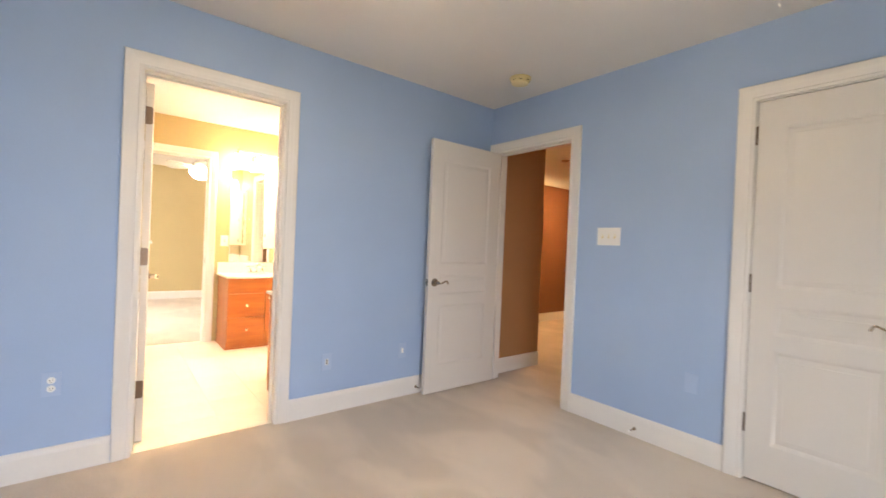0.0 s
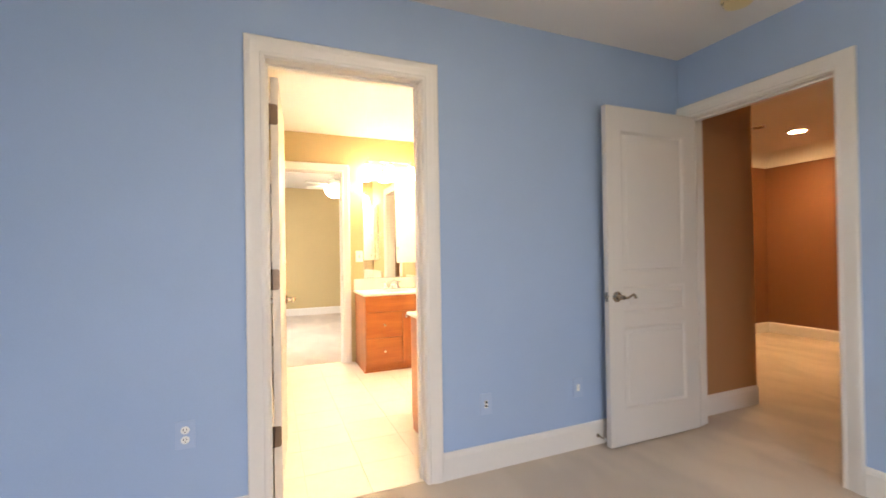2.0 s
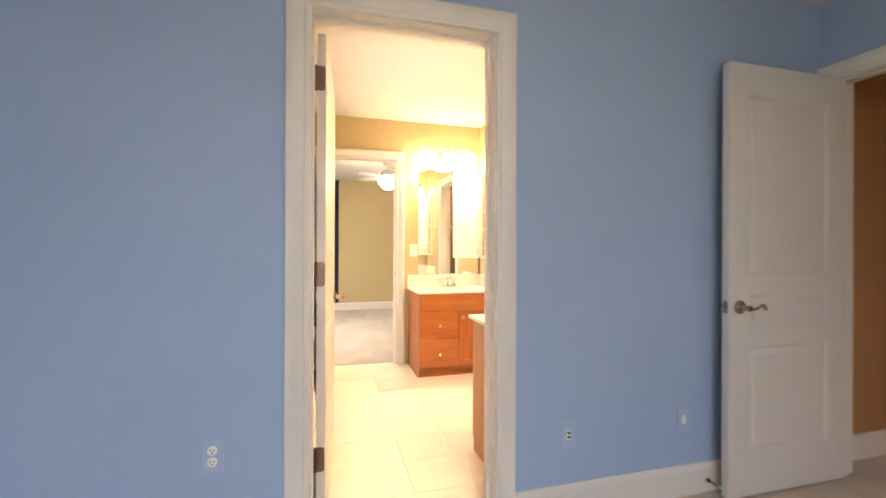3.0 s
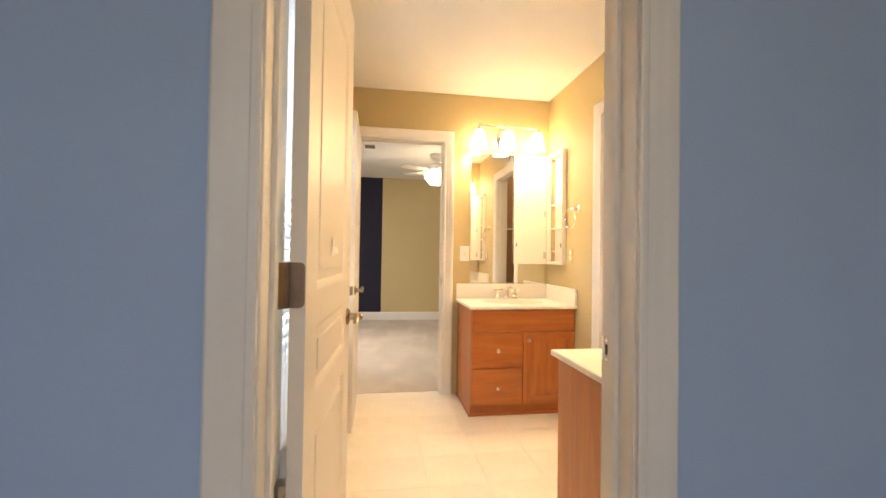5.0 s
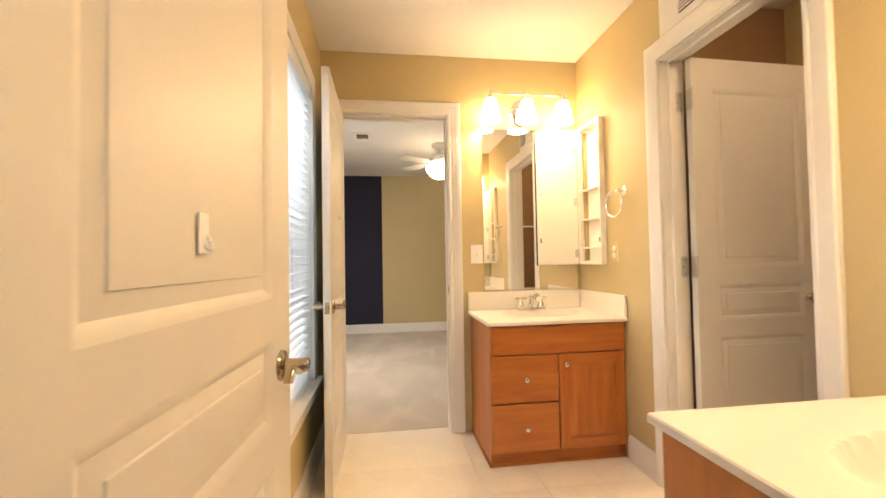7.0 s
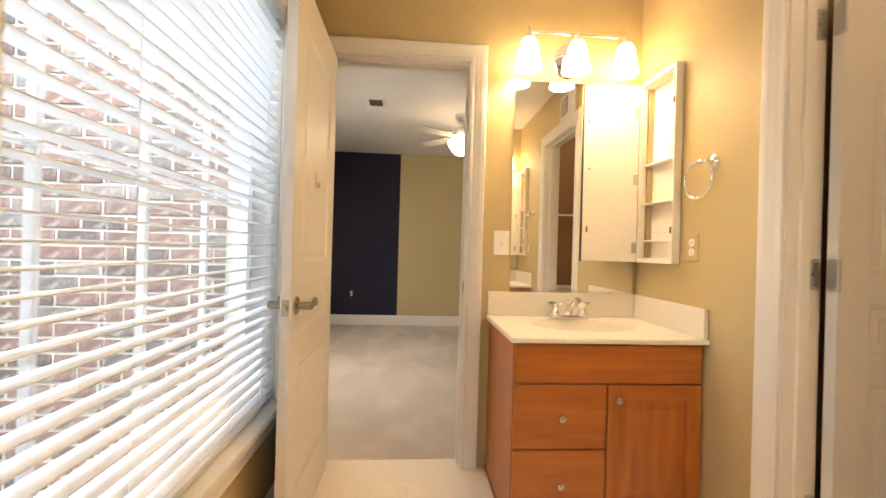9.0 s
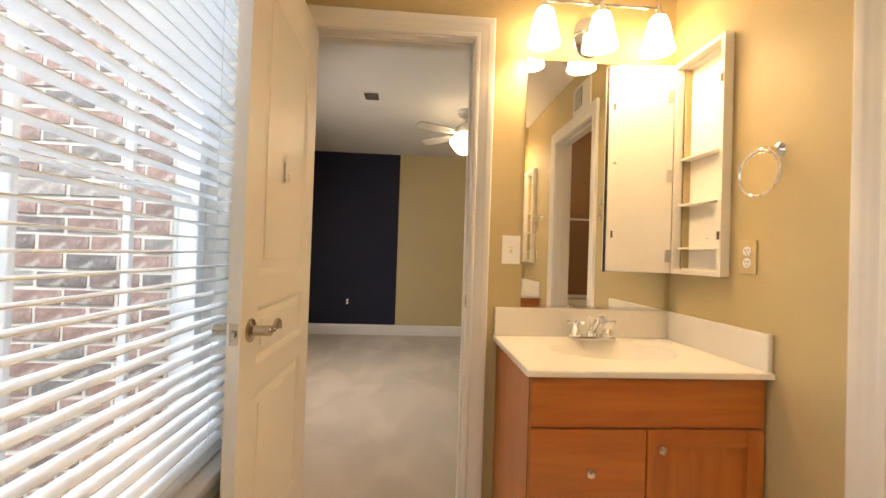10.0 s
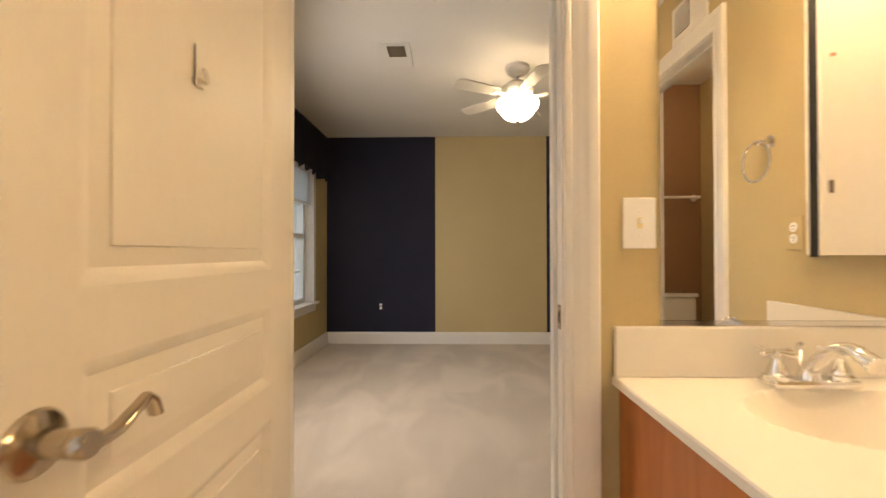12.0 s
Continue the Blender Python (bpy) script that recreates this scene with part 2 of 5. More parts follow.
def lathe(profile, seg=28, matrix=None, bm=None):
    """A turned body about z from (radius, height) pairs."""
    bm = bm or bmesh.new()
    m = matrix or Matrix()
    rings = []
    for r, z in profile:
        if r < 1e-5:
            rings.append([bm.verts.new(m @ Vector((0, 0, z)))])
        else:
            rings.append([bm.verts.new(m @ Vector((r * math.cos(a), r * math.sin(a), z))) for a in (2 * math.pi * k / seg for k in range(seg))])
    for a, b in zip(rings, rings[1:]):
        for k in range(seg):
            j = (k + 1) % seg
            if len(a) == 1 and len(b) == 1:
                continue
            if len(a) == 1:
                bm.faces.new((a[0], b[j], b[k]))
            elif len(b) == 1:
                bm.faces.new((a[k], a[j], b[0]))
            else:
                bm.faces.new((a[k], a[j], b[j], b[k]))
    return bm


def tube(points, radii, seg=12, bm=None, flat=1.0):
    """A bent round bar through points, with a radius at each."""
    bm = bm or bmesh.new()
    pts = [Vector(p) for p in points]
    rings, up = [], None
    for n, p in enumerate(pts):
        d = (pts[min(n + 1, len(pts) - 1)] - pts[max(n - 1, 0)]).normalized()
        side = d.cross(Vector((0, 0, 1)) if abs(d.z) < 0.95 else Vector((1, 0, 0))).normalized()
        if up is not None and side.dot(up) < 0:
            side = -side
        up = side
        other = side.cross(d).normalized()
        r = radii[n] if isinstance(radii, (list, tuple)) else radii
        rings.append([bm.verts.new(p + r * (math.cos(a) * side + flat * math.sin(a) * other)) for a in (2 * math.pi * k / seg for k in range(seg))])
    for a, b in zip(rings, rings[1:]):
        for k in range(seg):
            bm.faces.new((a[k], a[(k + 1) % seg], b[(k + 1) % seg], b[k]))
    bm.faces.new(rings[0])
    bm.faces.new(rings[-1])
    return bm


def arc(n, f):
    return [f(k / (n - 1)) for k in range(n)]


def finish(name, bm, materials, smooth=True):
    bmesh.ops.recalc_face_normals(bm, faces=bm.faces)
    me = bpy.data.meshes.new(name)
    bm.to_mesh(me)
    bm.free()
    for m in materials if isinstance(materials, (list, tuple)) else [materials]:
        me.materials.append(m)
    if smooth:
        me.shade_smooth()
        me.set_sharp_from_angle(angle=radians(32))
        flags = me.attributes.get("sharp_edge") or me.attributes.new("sharp_edge", "BOOLEAN", "EDGE")
        biggest, least = {}, {}
        for p in me.polygons:
            for k in p.edge_keys:
                biggest[k], least[k] = max(biggest.get(k, 0.0), p.area), min(least.get(k, 1e9), p.area)
        for e in me.edges:
            k = tuple(sorted(e.vertices))
            if k in biggest and biggest[k] > 5 * least[k]:
                flags.data[e.index].value = True
    return me


def part(name, bm, material, parent=None, label="", matrix=None):
    ob = new(name, finish(name, bm, material))
    if parent:
        ob.parent = parent
    if matrix:
        ob.matrix_basis = matrix
    return tagged(ob, label)


def thing(name, label, category, matrix=None, group="", kind=""):
    ob = new(name)
    ob.empty_display_size = 0.1
    if matrix:
        ob.matrix_basis = matrix
    return tagged(ob, label, category, group, kind)


def solid(name, bm, material, label, category, group="", kind="", matrix=None):
    return tagged(part(name, bm, material, None, "", matrix), label, category, group, kind)


def structure(name, bm, material, label, category):
    return solid(name, bm, material, label, category, kind="structure")


# ---- plan, in metres ----
CEIL = 2.48
BLUE_Y, BATH_Y0 = 2.680, 2.805     # wall between the blue room and the bathroom
BATH_Y1, BED_Y0, BED_Y1 = 5.28, 5.40, 9.25
BATH_X0, BATH_X1, WC_X0 = 0.395, 2.118, 2.238
EAST_X, HALL_X0 = 3.09, 3.21
WEST_X, SOUTH_Y = -1.35, -1.78
DOOR_H, D1_H, BATH_DOOR_H = 2.056, 2.074, 2.072
D1 = (0.474, 1.212)                # bathroom door, along x
D2 = (0.497, 1.203)                # bedroom door, along x
DH = (1.825, 2.600)                # hall door, along y
DC = (0.010, 0.648)               # closet door, along y
DW = (3.700, 4.402)                # toilet room door, along y
WIN = (3.16, 4.875, 0.49, 2.07)     # bathroom window: y0, y1, z0, z1
BWIN = (7.55, 8.72, 0.56, 1.98)    # bedroom window
SWIN = (-0.45, 1.35, 0.75, 2.05)   # blue room window, along x


def wall(name, axis, lo, hi, span, openings, front, back, label, top=CEIL):
    """A wall from lo to hi across its axis, along span, with (a, b, z0, z1) holes. front: the paint of its low side, back: of its high side."""
    bm = bmesh.new()
    cuts = sorted({span[0], span[1], *(v for o in openings for v in o[:2])})
    for a, b in zip(cuts, cuts[1:]):
        mid = (a + b) / 2
        hole = next((o for o in openings if o[0] < mid < o[1]), None)
        for z0, z1 in ((0, top),) if hole is None else ((0, hole[2]), (hole[3], top)):
            if z1 - z0 > 0.001:
                box(bm, *(((a, lo, z0), (b, hi, z1)) if axis == "y" else ((lo, a, z0), (hi, b, z1))))
    n = "xyz".index(axis)
    bmesh.ops.recalc_face_normals(bm, faces=bm.faces)
    for f in bm.faces:
        f.material_index = 1 if f.normal[n] > 0.5 else 0
    return structure(name, bm, [front, back], label, "wall")


J = 0.02  # jamb board


def hole(d, top=DOOR_H):
    return (d[0] - J, d[1] + J, 0, top + J)


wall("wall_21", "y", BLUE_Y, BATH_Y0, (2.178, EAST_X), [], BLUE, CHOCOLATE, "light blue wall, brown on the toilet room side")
wall("wall_1", "y", BLUE_Y, BATH_Y0, (WEST_X, 2.178), [hole(D1, D1_H)], BLUE, TAN, "smooth wall painted light blue, tan on the bathroom side")
wall("wall_2", "x", EAST_X, HALL_X0, (SOUTH_Y, BLUE_Y + 0.035), [hole(DH), hole(DC)], BLUE, BROWN, "smooth light blue wall with hall and closet doors")
wall("wall_3", "x", WEST_X - 0.2, WEST_X, (SOUTH_Y, BLUE_Y), [], MORTAR, BLUE, "plain light blue wall")
wall("wall_4", "y", SOUTH_Y - 0.2, SOUTH_Y, (WEST_X - 0.2, HALL_X0), [SWIN], MORTAR, BLUE, "light blue wall with a wide window")
wall("wall_5", "x", BATH_X0 - 0.2, BATH_X0, (BATH_Y0, BATH_Y1), [WIN], MORTAR, TAN, "tan bathroom wall with a tall window")
wall("wall_6", "y", BATH_Y1, BED_Y0, (0.195, 3.9), [hole(D2, BATH_DOOR_H)], TAN, TAN, "tan wall between bathroom and bedroom")
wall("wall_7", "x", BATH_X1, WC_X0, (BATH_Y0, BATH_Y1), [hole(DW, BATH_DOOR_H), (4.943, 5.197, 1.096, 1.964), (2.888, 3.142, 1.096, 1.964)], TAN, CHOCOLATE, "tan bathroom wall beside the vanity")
wall("wall_8", "x", -0.765, -0.565, (BED_Y0, BED_Y1 + 0.2), [BWIN], MORTAR, TAN, "tan bedroom wall with a window")
wall("wall_9", "x", 3.9, 4.1, (BED_Y0, BED_Y1 + 0.2), [], TAN, BROWN, "plain tan bedroom wall")
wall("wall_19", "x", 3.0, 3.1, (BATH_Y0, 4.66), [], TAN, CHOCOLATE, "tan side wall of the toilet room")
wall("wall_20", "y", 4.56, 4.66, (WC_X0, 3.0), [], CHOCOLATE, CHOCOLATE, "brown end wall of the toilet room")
wall("wall_10", "x", 3.78, 3.9, (2.70, BATH_Y1), [], BROWN, BROWN, "brown wall of the toilet room and hall")
wall("wall_11", "y", 2.70, BATH_Y0, (EAST_X, 3.78), [], BROWN, BROWN, "brown wall along the hall")
wall("wall_12", "y", 4.35, 4.5, (3.9, 7.1), [], BROWN_DIM, BROWN_DIM, "brown wall at the far end of the hall, toned down for its dimmer light")
wall("wall_13", "x", 6.95, 7.1, (0.2, 4.35), [], BROWN_DIM, BROWN_DIM, "brown side wall of the hall, toned down for its dimmer light")
wall("wall_16", "y", 5.33, BED_Y0, (-0.565, 0.195), [], MORTAR, TAN, "tan bedroom wall beside the outside corner")
wall("wall_14", "y", 0.05, 0.2, (HALL_X0, 7.1), [], BROWN, BROWN, "plain brown hall wall")

# far bedroom wall in painted stripes
bm = bmesh.new()
for k, (a, b) in enumerate(((-0.565, 0.743), (0.743, 2.07), (2.07, 3.2), (3.2, 3.9))):
    box(bm, (a, BED_Y1, 0), (b, BED_Y1 + 0.2, CEIL), slot=k % 2)
structure("wall_15", bm, [NAVY, TAN], "bedroom wall with broad navy and tan painted stripes", "wall")

structure("ceiling_blue_room", block((WEST_X - 0.2, SOUTH_Y - 0.2, CEIL), (EAST_X, BLUE_Y, CEIL + 0.2)), CEILING, "off-white plaster ceiling", "ceiling")
structure("ceiling_bathroom", block((BATH_X0 - 0.2, BLUE_Y, CEIL), (3.9, BATH_Y1, CEIL + 0.2)), CEILING, "off-white bathroom ceiling", "ceiling")
structure("ceiling_bedroom", block((-0.765, BATH_Y1, CEIL), (4.1, BED_Y1 + 0.2, CEIL + 0.2)), CEILING, "off-white bedroom ceiling", "ceiling")
structure("ceiling_hall", block((EAST_X, 0.05, CEIL), (7.1, BLUE_Y, CEIL + 0.2)), CEILING, "cream hall ceiling", "ceiling")
structure("ceiling_hall_far", block((3.9, BLUE_Y, CEIL), (7.1, 4.5, CEIL + 0.2)), CEILING, "cream hall ceiling", "ceiling")

structure("floor_blue_room", block((WEST_X, SOUTH_Y, -0.15), (EAST_X, BLUE_Y + 0.03, 0)), CARPET, "beige cut-pile carpet with vacuum marks", "carpet")
structure("floor_hall", block((EAST_X, 0.05, -0.15), (7.1, 4.5, -0.001)), CARPET, "beige hall carpet", "carpet")
structure("floor_bedroom", block((-0.765, BED_Y0 - 0.02, -0.15), (4.1, BED_Y1 + 0.2, 0)), CARPET, "beige bedroom carpet with vacuum strokes", "carpet")
bath_floor = structure("floor_bathroom", block((BATH_X0 - 0.1, BLUE_Y + 0.03, -0.15), (3.05, BED_Y0 - 0.02, -0.004)), GROUT, "cream vinyl tile bathroom floor", "floor")


# ---- trim ----
def sweep(bm, profile, path, inward):
    """A moulding along a path of corners in one plane. profile: (across, out) pairs; inward: for each corner the step for 1 m across, and the way out."""
    rings = []
    for p, (across, out) in zip(path, inward):
        rings.append([bm.verts.new(Vector(p) + u * Vector(across) + v * Vector(out)) for u, v in profile])
    n = len(profile)
    for a, b in zip(rings, rings[1:]):
        for k in range(n):
            bm.faces.new((a[k], a[(k + 1) % n], b[(k + 1) % n], b[k]))
    bm.faces.new(rings[0])
    bm.faces.new(rings[-1])
    return bm


CASING = [(0.0, 0.0), (0.0, 0.010), (0.006, 0.013), (0.016, 0.013), (0.019, 0.010), (0.029, 0.012), (0.039, 0.016), (0.053, 0.018), (0.059, 0.021), (0.079, 0.021), (0.084, 0.017), (0.084, 0.0)]


def casing(parent, axis, face, out, d, top=DOOR_H, reveal=0.005):
    """Moulded architrave round a door's opening on one face of a wall."""
    a, b, t = d[0] - reveal, d[1] + reveal, top + reveal

    def at(s, z):
        return (s, face, z) if axis == "y" else (face, s, z)

    def way(s, z):
        return (s, 0, z) if axis == "y" else (0, s, z)
    o = (0, out, 0) if axis == "y" else (out, 0, 0)
    bm = sweep(bmesh.new(), CASING, [at(a, 0), at(a, t), at(b, t), at(b, 0)], [(way(-1, 0), o), (way(-1, 1), o), (way(1, 1), o), (way(1, 0), o)])
    return part("casing", bm, TRIM, parent)


def door_frame(name, axis, lo, hi, d, stop, label, top=DOOR_H):
    """Jamb boards, stop strips and an architrave on each side. stop: where the stop strips lie across the wall."""
    frame_ob = thing(name, label, "door frame", kind="structure")

    def put(nm, s0, s1, c0, c1, z0, z1):
        lo3, hi3 = ((s0, c0, z0), (s1, c1, z1)) if axis == "y" else ((c0, s0, z0), (c1, s1, z1))
        return part(nm, block(lo3, hi3, 0.0015), TRIM, frame_ob)
    put("jamb", d[0] - J, d[0], lo + 0.001, hi - 0.001, 0, top)
    put("jamb", d[1], d[1] + J, lo + 0.001, hi - 0.001, 0, top)
    put("head_jamb", d[0] - J, d[1] + J, lo + 0.001, hi - 0.001, top, top + J)
    s0, s1 = stop
    put("stop_strip", d[0], d[0] + 0.011, s0, s1, 0, top - 0.011)
    put("stop_strip", d[1] - 0.011, d[1], s0, s1, 0, top - 0.011)
    put("stop_strip", d[0], d[1], s0, s1, top - 0.011, top)
    casing(frame_ob, axis, lo, -1, d, top)
    casing(frame_ob, axis, hi, 1, d, top)
    return frame_ob


door_frame("door_frame_1", "y", BLUE_Y, BATH_Y0, D1, (BLUE_Y + 0.055, BATH_Y0 - 0.042), "white moulded door frame to the bathroom", D1_H)
door_frame("door_frame_2", "y", BATH_Y1, BED_Y0, D2, (BATH_Y1 + 0.042, BED_Y0 - 0.045), "white moulded door frame to the bedroom", BATH_DOOR_H)
door_frame("door_frame_3", "x", EAST_X, HALL_X0, DH, (EAST_X + 0.042, HALL_X0 - 0.045), "white moulded door frame to the hall")
door_frame("door_frame_4", "x", EAST_X, HALL_X0, DC, (EAST_X + 0.042, HALL_X0 - 0.045), "white moulded closet door frame")
door_frame("door_frame_5", "x", BATH_X1, WC_X0, DW, (BATH_X1 + 0.045, WC_X0 - 0.042), "white moulded door frame to the toilet room", BATH_DOOR_H)

SKIRT = [(0.0, 0.0), (0.0, 0.015), (0.112, 0.015), (0.118, 0.013), (0.126, 0.013), (0.134, 0.009), (0.140, 0.004), (0.140, 0.0)]


def baseboard(name, a, b, out, label="white moulded baseboard"):
    up = (0, 0, 1)
    bm = sweep(bmesh.new(), SKIRT, [(*a, 0), (*b, 0)], [(up, (*out, 0)), (up, (*out, 0))])
    return structure(name, bm, TRIM, label, "baseboard")


C = 0.090
S, N, W, E = (0, -1), (0, 1), (-1, 0), (1, 0)
baseboard("baseboard_1", (WEST_X, BLUE_Y), (D1[0] - C, BLUE_Y), S)
baseboard("baseboard_2", (D1[1] + C, BLUE_Y), (EAST_X, BLUE_Y), S)
baseboard("baseboard_3", (EAST_X, DC[1] + C), (EAST_X, DH[0] - C), W)
baseboard("baseboard_4", (EAST_X, SOUTH_Y), (EAST_X, DC[0] - C), W)
baseboard("baseboard_5", (WEST_X, SOUTH_Y), (WEST_X, BLUE_Y), E)
baseboard("baseboard_6", (WEST_X, SOUTH_Y), (EAST_X, SOUTH_Y), N)
baseboard("baseboard_7", (BATH_X0, BATH_Y0), (BATH_X0, BATH_Y1), E)
baseboard("baseboard_8", (BATH_X1, DW[1] + C), (BATH_X1, 4.735), W)
baseboard("baseboard_9", (-0.565, BED_Y1), (3.9, BED_Y1), S)
baseboard("baseboard_10", (-0.565, BED_Y0), (-0.565, BED_Y1), E)
baseboard("baseboard_11", (HALL_X0, 2.70), (3.9, 2.70), S)
baseboard("baseboard_12", (3.9, 4.35), (6.95, 4.35), S)
baseboard("baseboard_13", (6.95, 0.2), (6.95, 4.35), W)
baseboard("baseboard_14", (3.9, 2.70), (3.9, 4.35), E)
baseboard("baseboard_15", (WC_X0, BATH_Y0), (3.0, BATH_Y0), N)
baseboard("baseboard_16", (3.0, BATH_Y0), (3.0, 4.56), W)


COVE = [(0.0, 0.0), (0.0, 0.006), (0.06, 0.020), (0.12, 0.060), (0.165, 0.125), (0.185, 0.19), (0.185, 0.0)]
for name, a, b, out in (("trim_1", (3.9, 4.35), (6.95, 4.35), S), ("trim_2", (6.95, 0.2), (6.95, 4.35), W)):
    bm = sweep(bmesh.new(), COVE, [(*a, CEIL - 0.186), (*b, CEIL - 0.186)], [((0, 0, 1), (*out, 0))] * 2)
    structure(name, bm, CEILING, "cream plaster cove along the hall ceiling", "cove")


# ---- doors ----
def panelled_face(bm, w, h, y, sign, panels):
    """One moulded face of a door at depth y: stiles and rails round raised panels."""
    def quad(pts):
        f = bm.faces.new([bm.verts.new((px, y + sign * dy, pz)) for px, pz, dy in pts])
        return f
    x0, x1 = panels[0][0], panels[0][1]
    cuts = [0.0]
    for p in panels:
        cuts += [p[2], p[3]]
    cuts.append(h)
    quad([(0, 0, 0), (x0, 0, 0), (x0, h, 0), (0, h, 0)])
    quad([(x1, 0, 0), (w, 0, 0), (w, h, 0), (x1, h, 0)])
    for a, b in zip(cuts[0::2], cuts[1::2]):
        quad([(x0, a, 0), (x1, a, 0), (x1, b, 0), (x0, b, 0)])
    steps = [(0.0, 0.0), (0.005, -0.002), (0.020, -0.0105), (0.045, -0.0068), (0.0465, -0.0038), (0.050, -0.0036)]
    for px0, px1, pz0, pz1 in panels:
        for (i0, d0), (i1, d1) in zip(steps, steps[1:]):
            o = [(px0 + i0, pz0 + i0), (px1 - i0, pz0 + i0), (px1 - i0, pz1 - i0), (px0 + i0, pz1 - i0)]
            n = [(px0 + i1, pz0 + i1), (px1 - i1, pz0 + i1), (px1 - i1, pz1 - i1), (px0 + i1, pz1 - i1)]
            for k in range(4):
                j = (k + 1) % 4
                quad([(*o[k], d0), (*o[j], d0), (*n[j], d1), (*n[k], d1)])
        i, d = steps[-1]
        quad([(px0 + i, pz0 + i, d), (px1 - i, pz0 + i, d), (px1 - i, pz1 - i, d), (px0 + i, pz1 - i, d)])


def leaf_mesh(w, h=2.04, t=0.035):
    """A moulded three-panel leaf, hinge edge at x = 0, from y = 0 to y = t."""
    bm = bmesh.new()
    panels = [(0.112, w - 0.112, a, b) for a, b in ((0.205, 0.708), (0.785, 0.955), (1.037, 1.895))]
    panelled_face(bm, w, h, 0.0, -1, panels)
    panelled_face(bm, w, h, t, 1, panels)
    for x in (0, w):
        bm.faces.new([bm.verts.new(p) for p in ((x, 0, 0), (x, t, 0), (x, t, h), (x, 0, h))])
    for z in (0, h):
        bm.faces.new([bm.verts.new(p) for p in ((0, 0, z), (w, 0, z), (w, t, z), (0, t, z))])
    bmesh.ops.remove_doubles(bm, verts=bm.verts, dist=0.0002)
    return bm


def lever(parent, x, z, y, out, towards):
    """A waved lever on a stepped round rose. out: the side that it stands on; towards: the way the grip runs."""
    rose = lathe([(0, 0), (0.032, 0), (0.033, 0.003), (0.030, 0.007), (0.022, 0.010), (0.0145, 0.012), (0.0135, 0.040), (0.0145, 0.043), (0.0145, 0.054), (0.012, 0.058), (0.0, 0.058)], 28,
                 Matrix.Translation((x, y, z)) @ Matrix.Rotation(radians(-90 * out), 4, "X"))
    r = part("rose", rose, NICKEL, parent, "satin nickel round rose")
    pts = arc(14, lambda s: (x + towards * (-0.012 + 0.115 * s), y + out * (0.044 + 0.004 * math.sin(s * 3)), z - 0.005 * math.sin(min(1.0, s / 0.6) * math.pi) + 0.026 * max(0.0, (s - 0.45) / 0.55) ** 1.4 - 0.30 * max(0.0, s - 0.88)))
    part("lever", tube(pts, [0.0125 - 0.0055 * k / 13 + (0.002 if k > 11 else 0.0) for k in range(14)], 14, flat=0.62), NICKEL, r, "waved satin nickel lever")


def round_plate(x0, x1, ya, yb, z0, z1, r=0.012):
    """A plate in the yz plane whose two corners at yb are rounded."""
    k = 1 if yb > ya else -1
    out = [(ya, z0)]
    out += [(yb - k * r + k * r * math.sin(q), z0 + r - r * math.cos(q)) for q in (math.pi / 2 * i / 6 for i in range(7))]
    out += [(yb - k * r + k * r * math.cos(q), z1 - r + r * math.sin(q)) for q in (math.pi / 2 * i / 6 for i in range(7))]
    out.append((ya, z1))
    bm = bmesh.new()
    lo, hi = ([bm.verts.new((x, y, z)) for y, z in out] for x in (x0, x1))
    bm.faces.new(lo), bm.faces.new(hi)
    for i in range(len(out)):
        j = (i + 1) % len(out)
        bm.faces.new((lo[i], lo[j], hi[j], hi[i]))
    return bm


def hinge(parent, z, y_pin, metal=BRONZE):
    """Butt hinge with round-cornered plates and a knuckle, on a leaf's hinge edge at x = 0."""
    plate = round_plate(-0.0025, 0.0006, y_pin, y_pin + (0.033 if y_pin < 0.01 else -0.033), z - 0.05, z + 0.05)
    h = part("hinge", plate, metal, parent, "metal butt hinge")
    side = 1 if y_pin > 0.01 else -1
    bm = bmesh.new()
    for k in range(5):
        z0 = z - 0.05 + 0.0203 * k
        lathe([(0, 0), (0.0058, 0), (0.0058, 0.0188), (0, 0.0188)], 12, Matrix.Translation((-0.003, y_pin + side * 0.005, z0)), bm)
    part("knuckle", bm, metal, h)


def door(name, label, matrix, w, pin_high, hang=0.012, levers=True, towards=-1, metal=BRONZE):
    """Leaf with levers on both faces, latch plate and three hinges; the pin is on the face y = t if pin_high."""
    d = thing(name, label, "door", matrix)
    part("leaf", leaf_mesh(w), DOOR, d, matrix=Matrix.Translation((0, 0, hang)))
    if levers:
        lever(d, w - 0.062, 0.905, 0.0, -1, towards)
        lever(d, w - 0.062, 0.905, 0.035, 1, towards)
    part("latch_plate", box(block((w - 0.0005, 0.006, 0.877), (w + 0.0012, 0.029, 0.933), 0.0005), (w, 0.011, 0.897), (w + 0.009, 0.024, 0.913), 0.002), NICKEL, d, "small metal latch plate")
    for z in (0.31, 1.068, 1.87):
        hinge(d, z, 0.035 if pin_high else 0.0, metal)
    return d


# bathroom door, swung into the bathroom past a right angle with the wall
door("door_1", "white three-panel door standing open into the bathroom", pose(D1[0] + 0.019, BATH_Y0 + 0.030, 0, 0, 0, 86.2) @ Matrix.Translation((0, -0.035, 0)), 0.712, True)
door("door_2", "white three-panel door standing open against the window wall", pose(D2[0] + 0.003, BATH_Y1 - 0.004, 0, 0, 0, -90.0), 0.698, False)
door("door_3", "white three-panel hall door standing wide open", pose(EAST_X - 0.004, DH[1] - 0.003, 0, 0, 0, 179.5), 0.752, False)
door("door_4", "white three-panel closet door, shut", pose(EAST_X + 0.006, DC[1] - 0.003, 0, 0, 0, -90), 0.632, False)
